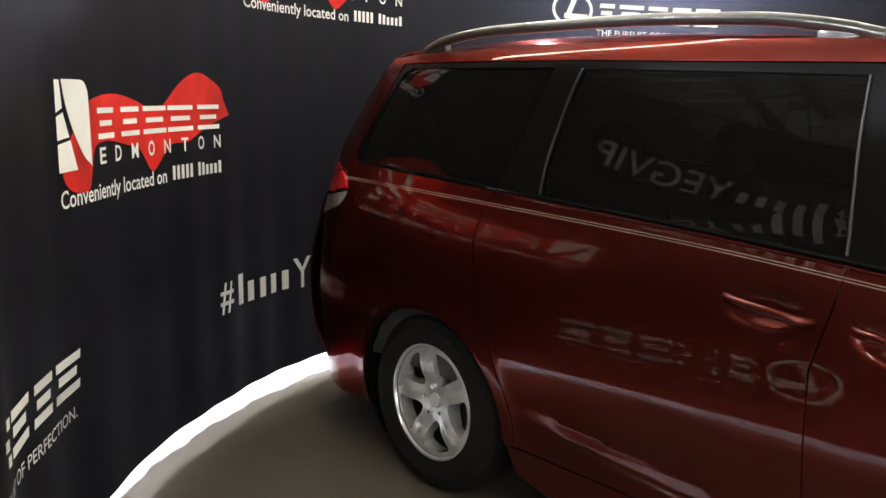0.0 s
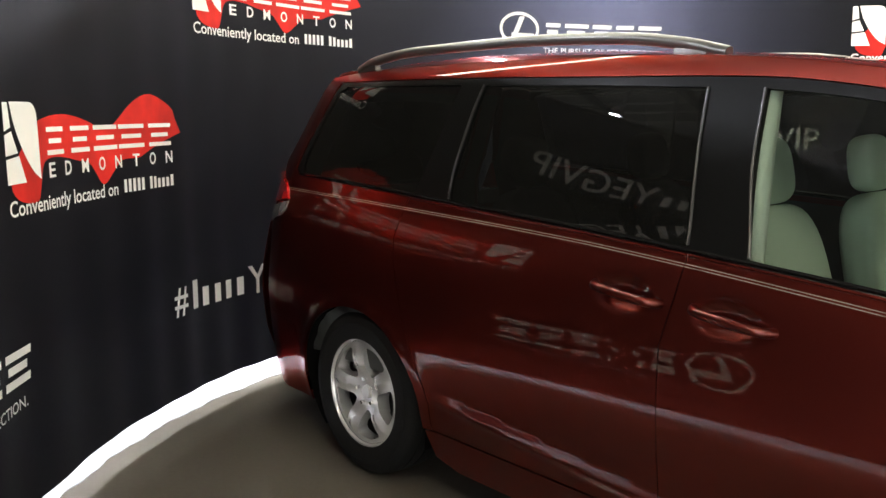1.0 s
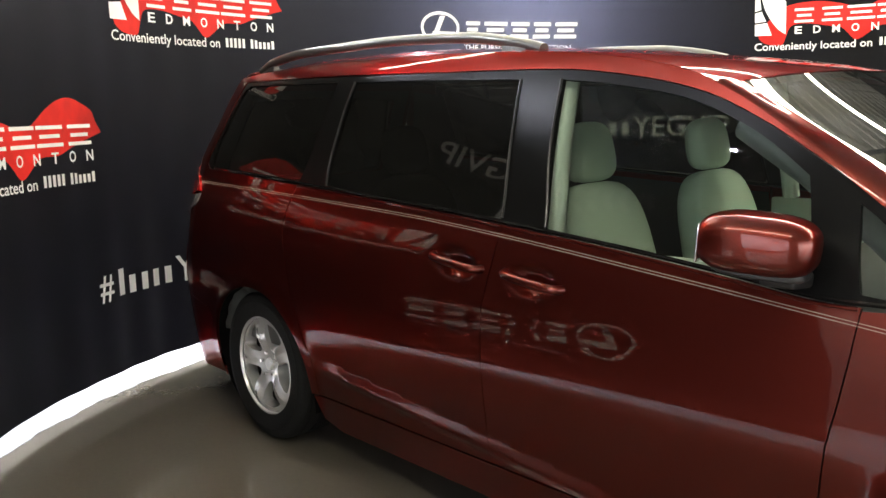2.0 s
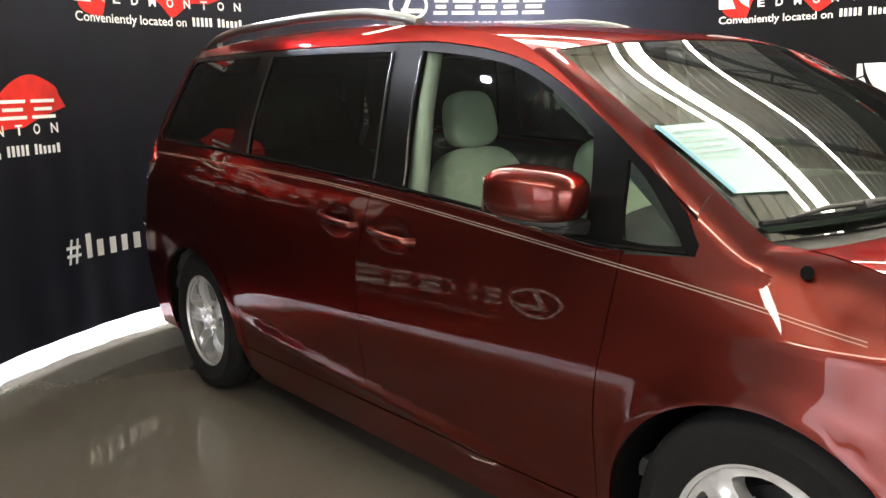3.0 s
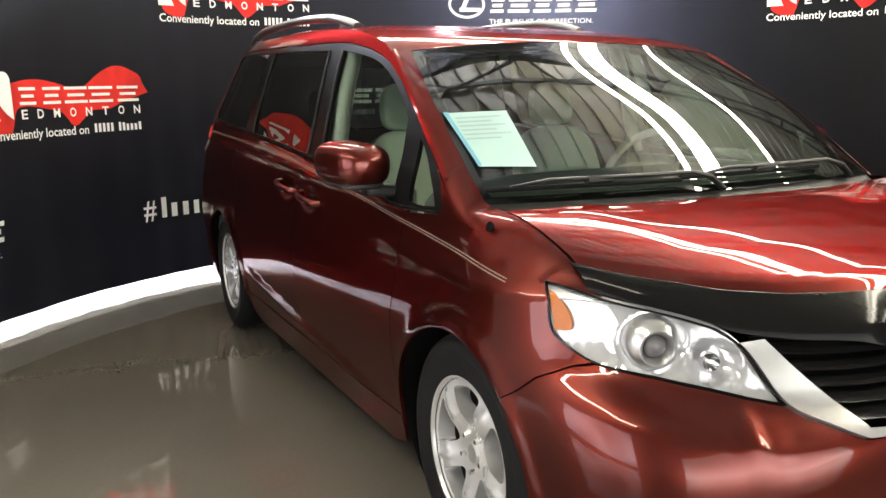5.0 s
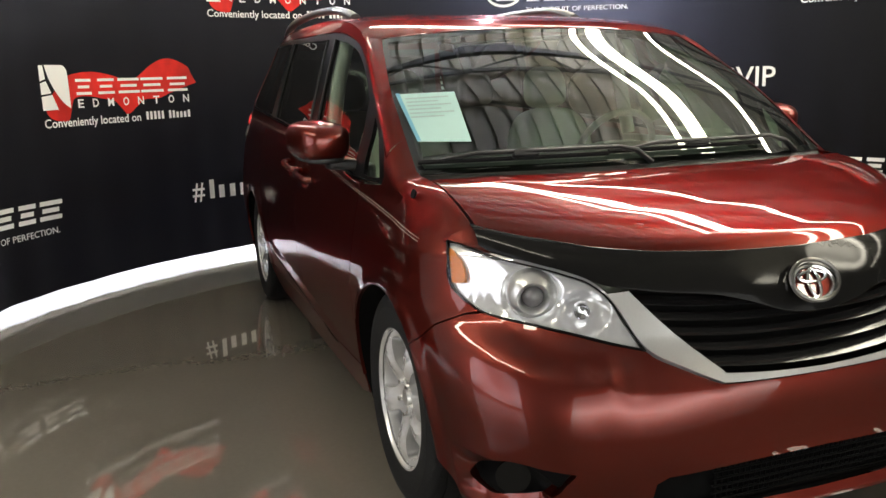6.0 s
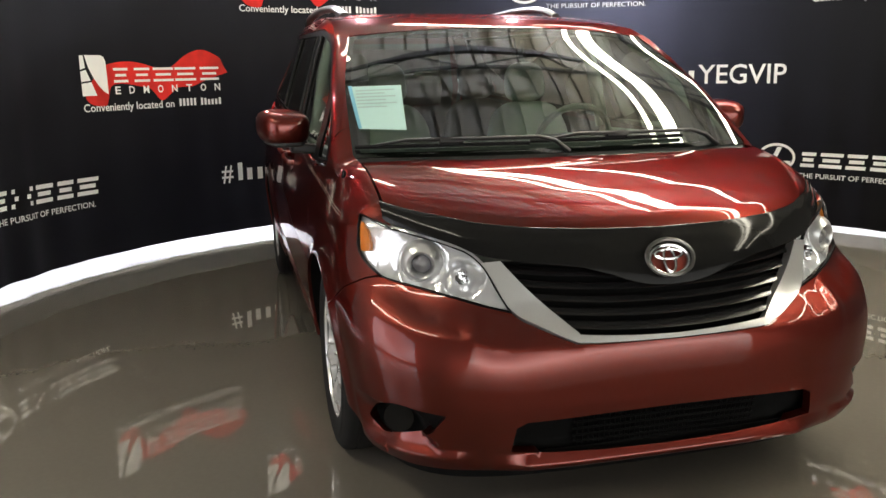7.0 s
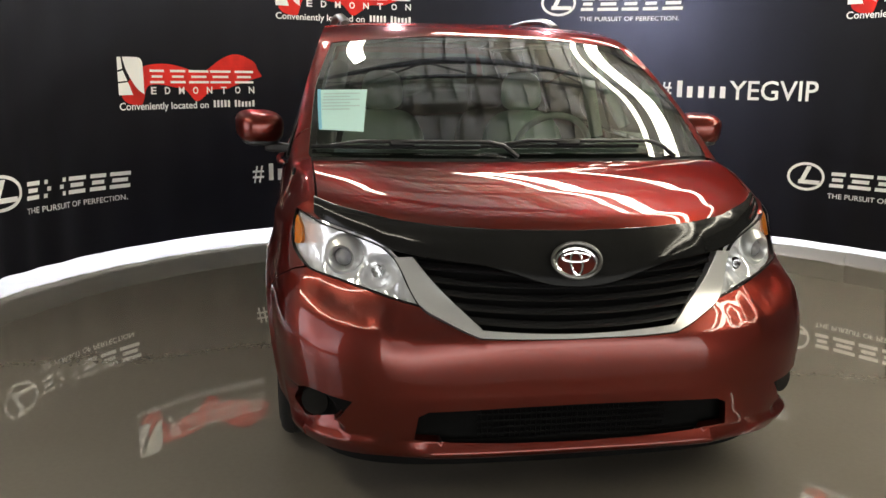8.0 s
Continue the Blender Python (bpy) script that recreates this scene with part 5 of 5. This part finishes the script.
# wheels
def wheel(cx, s, spin):
    m = pose(cx, 0, 0.352) @ (pose(0, -0.925, 0, 90) if s < 0 else pose(0, 0.925, 0, -90)) @ pose(0, 0, 0, 0, 0, spin)
    tyre = part("tyre", lathe([(0.222, -0.005), (0.232, 0.006), (0.245, 0.008), (0.27, 0.012), (0.30, 0.014), (0.305, 0.010), (0.325, 0.008), (0.335, 0.002), (0.344, -0.006), (0.350, -0.020), (0.352, -0.035), (0.3475, -0.037), (0.3475, -0.043), (0.352, -0.045), (0.353, -0.09),
                                 (0.3475, -0.092), (0.3475, -0.100), (0.353, -0.102), (0.353, -0.15), (0.350, -0.20), (0.33, -0.225), (0.27, -0.235), (0.222, -0.23)], 72, m), RUBBER, van, "black road tyre")
    part("rim_lip", lathe([(0.214, -0.03), (0.219, -0.004), (0.224, 0.004), (0.231, 0.004), (0.234, -0.004), (0.232, -0.02)], 72, m), ALLOY, tyre, "silver rim edge")
    part("rim_barrel", lathe([(0.218, -0.006), (0.214, -0.05), (0.205, -0.12), (0.20, -0.20), (0.02, -0.20)], 48, m), ALLOY_SHADED, tyre)
    circle = np.array([(0.219 * math.cos(t), 0.219 * math.sin(t)) for t in np.linspace(0, 2 * math.pi, 90, endpoint=False)])
    holes = []
    for k in range(5):
        a = 2 * math.pi * (k + 0.5) / 5
        raw = [(0.190, -23), (0.199, -18), (0.202, 0), (0.199, 18), (0.190, 23), (0.165, 21.5), (0.13, 19), (0.095, 13), (0.079, 0), (0.095, -13), (0.13, -19), (0.165, -21.5)]
        holes.append(smooth_loop([(r * math.cos(a + radians(d)), r * math.sin(a + radians(d))) for r, d in raw], 3))
    mm = np.array(m)

    def dish(u, v):
        u, v = np.asarray(u, float), np.asarray(v, float)
        r = np.hypot(u, v)
        ang = np.arctan2(v, u) * 5
        h = -0.012 - 0.020 * np.clip(1 - r / 0.12, 0, 1) ** 0.8 + 0.010 * np.exp(-((r - 0.15) / 0.06) ** 2) + 0.006 * np.cos(ang) * np.clip((r - 0.06) / 0.1, 0, 1) * np.clip((0.22 - r) / 0.05, 0, 1)
        off = (np.arctan2(v, u) * 5 / (2 * math.pi) + 0.5) % 1 - 0.5
        h = h + 0.007 * np.clip(1 - np.abs(off) * r * 2 * math.pi / 5 / 0.022, 0, 1) * np.clip((r - 0.07) / 0.05, 0, 1) * np.clip((0.215 - r) / 0.03, 0, 1)
        p = np.stack([u, v, h], -1)
        return p @ mm[:3, :3].T + mm[:3, 3]

    skin("spokes", circle, dish, ALLOY, tyre, "five broad silver alloy spokes", holes=holes, step=0.013, depth=0.055)
    bm = bmesh.new()
    cylinder(bm, 0.031, 0.027, 0.014, m @ pose(0, 0, -0.024), 32)
    part("hub_cap", bm, SILVER, tyre)
    for k in range(5):
        a = 2 * math.pi * k / 5
        bm = bmesh.new()
        cylinder(bm, 0.010, 0.008, 0.016, m @ pose(0.056 * math.cos(a), 0.056 * math.sin(a), -0.018), 6)
        part("wheel_nut", bm, CHROME, tyre)
    bm = bmesh.new()
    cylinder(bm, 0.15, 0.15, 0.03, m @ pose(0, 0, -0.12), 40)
    part("brake_disc", bm, ALLOY_SHADED, tyre)


wheel(1.515, -1, 56)
wheel(-1.515, -1, 28)
wheel(1.515, 1, 40)
wheel(-1.515, 1, 0)


# shaped solids
def pillow(bm, size, m, e=0.5, nu=24, nv=14, taper=0.0):
    """A rounded cushion-like block."""
    f = lambda c: math.copysign(abs(c) ** e, c)
    rings = []
    for i in range(1, nv):
        v = -math.pi / 2 + math.pi * i / nv
        ring = []
        for k in range(nu):
            u = 2 * math.pi * k / nu
            z = f(math.sin(v))
            w = 1 - taper * (z * 0.5 + 0.5)
            ring.append(bm.verts.new(m @ Vector((size[0] / 2 * f(math.cos(v)) * f(math.cos(u)), size[1] / 2 * f(math.cos(v)) * f(math.sin(u)) * w, size[2] / 2 * z))))
        rings.append(ring)
    for a, b in zip(rings, rings[1:]):
        for k in range(nu):
            bm.faces.new((a[k], a[(k + 1) % nu], b[(k + 1) % nu], b[k]))
    for ring, z in ((rings[0], -1), (rings[-1], 1)):
        p = bm.verts.new(m @ Vector((0, 0, z * size[2] / 2)))
        for k in range(nu):
            bm.faces.new((ring[k], ring[(k + 1) % nu], p))


def door_mirror(s):
    bm = bmesh.new()
    pillow(bm, (0.265, 0.19, 0.142), pose(0.925, s * 1.025, 1.158, 0, 5, -s * 14), 0.66, 40, 22, -0.05)
    shell = part("mirror_shell", bm, PAINT, van, "red door mirror cap")
    bm = bmesh.new()
    pillow(bm, (0.215, 0.150, 0.034), pose(0.93, s * 1.022, 1.099, 0, 5, -s * 14), 0.65, 28, 12)
    part("mirror_base", bm, BLACK_PLASTIC, shell, "black lower mirror housing")
    bm = bmesh.new()
    box(bm, (0.085, 0.13, 0.04), pose(0.955, s * 0.935, 1.068, s * 6, 0, 0), 0.014, 3)
    part("mirror_arm", bm, BLACK_PLASTIC, shell, "black mirror arm")
    bm = bmesh.new()
    box(bm, (0.006, 0.13, 0.09), pose(0.806, s * 1.050, 1.160, 0, 5, -s * 14), 0.002, 1)
    part("mirror_glass", bm, CHROME, shell, "mirror glass")


door_mirror(-1)
door_mirror(1)


def door_handle(x, z, parent, s):
    y = float(side(np.array(x - 0.13), np.array(z + 0.01))[1]) * -s
    bm = bmesh.new()
    pts = [(x - 0.115, y, z + 0.012), (x - 0.095, y + s * 0.028, z + 0.010), (x - 0.03, y + s * 0.040, z + 0.004), (x + 0.04, y + s * 0.040, z - 0.004), (x + 0.10, y + s * 0.030, z - 0.012), (x + 0.12, y, z - 0.014)]
    tube(bm, smooth_loop(pts, 4, False), 0.014, 10)
    part("door_handle", bm, PAINT, parent, "body-coloured pull handle")


for k, s in ((0, -1), (1, 1)):
    door_handle(-0.185, 0.985, slide_doors[k], s)
    door_handle(0.155, 0.963, front_doors[k], s)


def roof_rail(s):
    xs = np.linspace(-1.93, -0.08, 40)
    z = curve(xs, [(-1.93, 1.725), (-1.80, 1.762), (-1.5, 1.783), (-1.0, 1.782), (-0.45, 1.758), (-0.22, 1.725), (-0.08, 1.690)])
    bm = bmesh.new()
    tube(bm, [(x, s * (0.625 - 0.03 * (x + 1) ** 2), float(h) - 0.008) for x, h in zip(xs, z)], 0.025, 12, 0.8)
    rail = part("roof_rail", bm, RAIL, van, "dark grey roof rail")
    for x in (-1.86, -0.20):
        bm = bmesh.new()
        h = float(np.interp(x, xs, z))
        box(bm, (0.12, 0.035, 0.07), pose(x, s * (0.625 - 0.03 * (x + 1) ** 2), h - 0.046), 0.01, 2)
        part("rail_foot", bm, RAIL, rail)


roof_rail(-1)
roof_rail(1)


def screen_at(s, t, lift=0.02):
    p = screen(np.array(s), np.array(t))
    return (float(p[0]) + lift * 0.5, float(p[1]), float(p[2]) + lift)


def wiper(s0, s1, t_arm):
    """An arm that rises from the cowl and lies along the foot of the glass, and its blade."""
    n = 14
    ss = np.linspace(s0, s1, n)
    lift = [0.004] + [0.034] * (n - 3) + [0.026, 0.018]
    tt = [-0.015, 0.02] + [t_arm] * (n - 2)
    bm = bmesh.new()
    tube(bm, [screen_at(a, b, c) for a, b, c in zip(ss, tt, lift)], [0.014, 0.013] + [0.010] * (n - 4) + [0.008, 0.006], 8, 0.7)
    arm = part("wiper", bm, BLACK_PLASTIC, van, "black windscreen wiper")
    bm = bmesh.new()
    mid = s0 + (s1 - s0) * 0.62
    tube(bm, [screen_at(a, t_arm + 0.004, 0.009) for a in np.linspace(mid - (s1 - s0) * 0.42, mid + (s1 - s0) * 0.48, 12)], 0.008, 6)
    part("blade", bm, RUBBER, arm, "rubber blade")
    bm = bmesh.new()
    p = screen_at(mid, t_arm + 0.002, 0.026)
    box(bm, (0.03, 0.09, 0.022), pose(*p, 0, -25, 0), 0.006, 2)
    part("blade_clip", bm, BLACK_PLASTIC, arm)


wiper(-0.02, -0.90, 0.045)
wiper(0.80, -0.10, 0.055)

# plug on the wing, spoiler lip
bm = bmesh.new()
cylinder(bm, 0.015, 0.012, 0.008, look((1.565, -0.868, 1.018), (1.7, -2.0, 1.35)), 20)
part("wing_cap", bm, UNDER, van, "round black plug on the wing")
bm = bmesh.new()
pillow(bm, (0.17, 1.16, 0.04), pose(-2.11, 0, 1.706, 0, -8, 0), 0.45)
part("spoiler", bm, PAINT, van, "red rear roof spoiler")

# cabin
both("cabin_lining", [(-2.42, 0.45), (0.0, 0.45), (0.0, 1.105), (-1.2, 1.18), (-2.0, 1.23), (-1.97, 1.62), (-2.18, 1.66), (-2.40, 1.24)], side, CABIN, "dark cabin side lining", lift=-0.05, depth=0.0, step=0.08)
skin("tailgate_lining", [(-0.93, 0.45), (0.93, 0.45), (0.93, 1.0), (0.93, 1.66), (-0.93, 1.66), (-0.93, 1.0)], tail, CABIN, van, "dark tailgate lining", holes=[rear_glass], step=0.08, depth=0.0, lift=-0.04, flip=True)
bm = bmesh.new()
box(bm, (3.4, 1.66, 0.06), pose(-0.55, 0, 0.42), 0.02)
part("cabin_floor", bm, CABIN, van, "dark cabin floor")
for s in (-1, 1):
    bm = bmesh.new()
    box(bm, (0.98, 0.04, 0.60), pose(0.52, s * 0.855, 0.74), 0.02)
    box(bm, (1.0, 0.03, 0.10), pose(0.52, s * 0.845, 1.02), 0.012)
    part("door_lining", bm, CABIN_LIGHT, van, "light grey door lining")
    bm = bmesh.new()
    tube(bm, [(0.13, s * 0.80, 1.08), (0.115, s * 0.745, 1.38), (0.10, s * 0.68, 1.60)], 0.036, 12)
    part("pillar_lining", bm, CABIN_LIGHT, van, "pale pillar lining")
    bm = bmesh.new()
    tube(bm, [(1.26, s * 0.765, 1.02), (1.10, s * 0.735, 1.15), (0.90, s * 0.70, 1.30), (0.70, s * 0.665, 1.42)], 0.045, 12)
    part("screen_pillar_lining", bm, CABIN, van, "dark screen pillar lining")
bm = bmesh.new()
pillow(bm, (0.62, 1.62, 0.30), pose(1.15, 0, 0.935, 0, 4, 0), 0.45, 40, 16)
part("dashboard", bm, CABIN, van, "dark grey dashboard")
bm = bmesh.new()
oval_ring(bm, 0.185, 0.185, 0.016, look((0.70, 0.37, 1.045), (0.0, 0.37, 1.40)))
wheel_ring = part("steering_wheel", bm, CABIN_LIGHT, van, "pale grey steering wheel")
bm = bmesh.new()
pillow(bm, (0.30, 0.10, 0.05), look((0.705, 0.37, 1.035), (0.0, 0.37, 1.39)), 0.6)
part("steering_hub", bm, CABIN_LIGHT, wheel_ring)
skin("roof_lining", [(x, -0.86) for x in XR(-2.0, 0.6, 20)] + [(x, 0.86) for x in XR(0.6, -2.0, 20)], roof, HEADLINER, van, "grey roof lining", lift=-0.035, depth=0.0, step=0.1)


def seat(x, y, name="front_seat", cloth=CLOTH):
    bm = bmesh.new()
    pillow(bm, (0.17, 0.56, 0.65), pose(x - 0.02, y, 0.90, 0, -14, 0), 0.55, 32, 18, 0.22)
    back = part(name, bm, cloth, van, "grey cloth seat, rear pair darkened as if in shade")
    bm = bmesh.new()
    pillow(bm, (0.52, 0.52, 0.17), pose(x + 0.25, y, 0.58, 0, -6, 0), 0.55, 28, 14)
    part("seat_cushion", bm, cloth, back)
    bm = bmesh.new()
    pillow(bm, (0.12, 0.245, 0.215), pose(x - 0.110, y, 1.325, 0, -10, 0), 0.62, 28, 16, 0.15)
    part("headrest", bm, cloth, back)
    for d in (-0.06, 0.06):
        bm = bmesh.new()
        tube(bm, [(x - 0.10, y + d, 1.16), (x - 0.115, y + d, 1.28)], 0.007, 6)
        part("headrest_post", bm, STEEL, back)


seat(0.06, -0.40)
seat(0.06, 0.40)
# rear pair in the darkened copy of the front cloth
seat(-0.95, -0.42, "rear_seat", CLOTH_SHADED)
seat(-0.95, 0.42, "rear_seat", CLOTH_SHADED)

# price sheet on the windscreen, printed lines on it
SHEET = [(-0.957, 0.175), (-0.742, 0.16), (-0.722, 0.468), (-0.985, 0.475)]
sheet = skin("price_sheet", SHEET, screen, PAPER, None, "", lift=0.003, depth=0.0, step=0.05)
tagged(sheet, "pale printed paper sheet on the windscreen", "paper sheet")
skin("paper_border", [(-0.985, 0.478), (-0.968, 0.478), (-0.943, 0.178), (-0.958, 0.172)], screen, PAPER_BLUE, sheet, "pale blue margin", lift=0.005, depth=0.0, step=0.05)
for k in range(6):
    t = 0.44 - k * 0.024
    skin("print_line", [(-0.95, t), (-0.95 + (0.14 if k % 2 else 0.19), t - 0.001), (-0.95 + (0.14 if k % 2 else 0.19), t - 0.009), (-0.95, t - 0.008)], screen, PRINT_GREY, sheet, "", lift=0.005, depth=0.0, step=0.05)
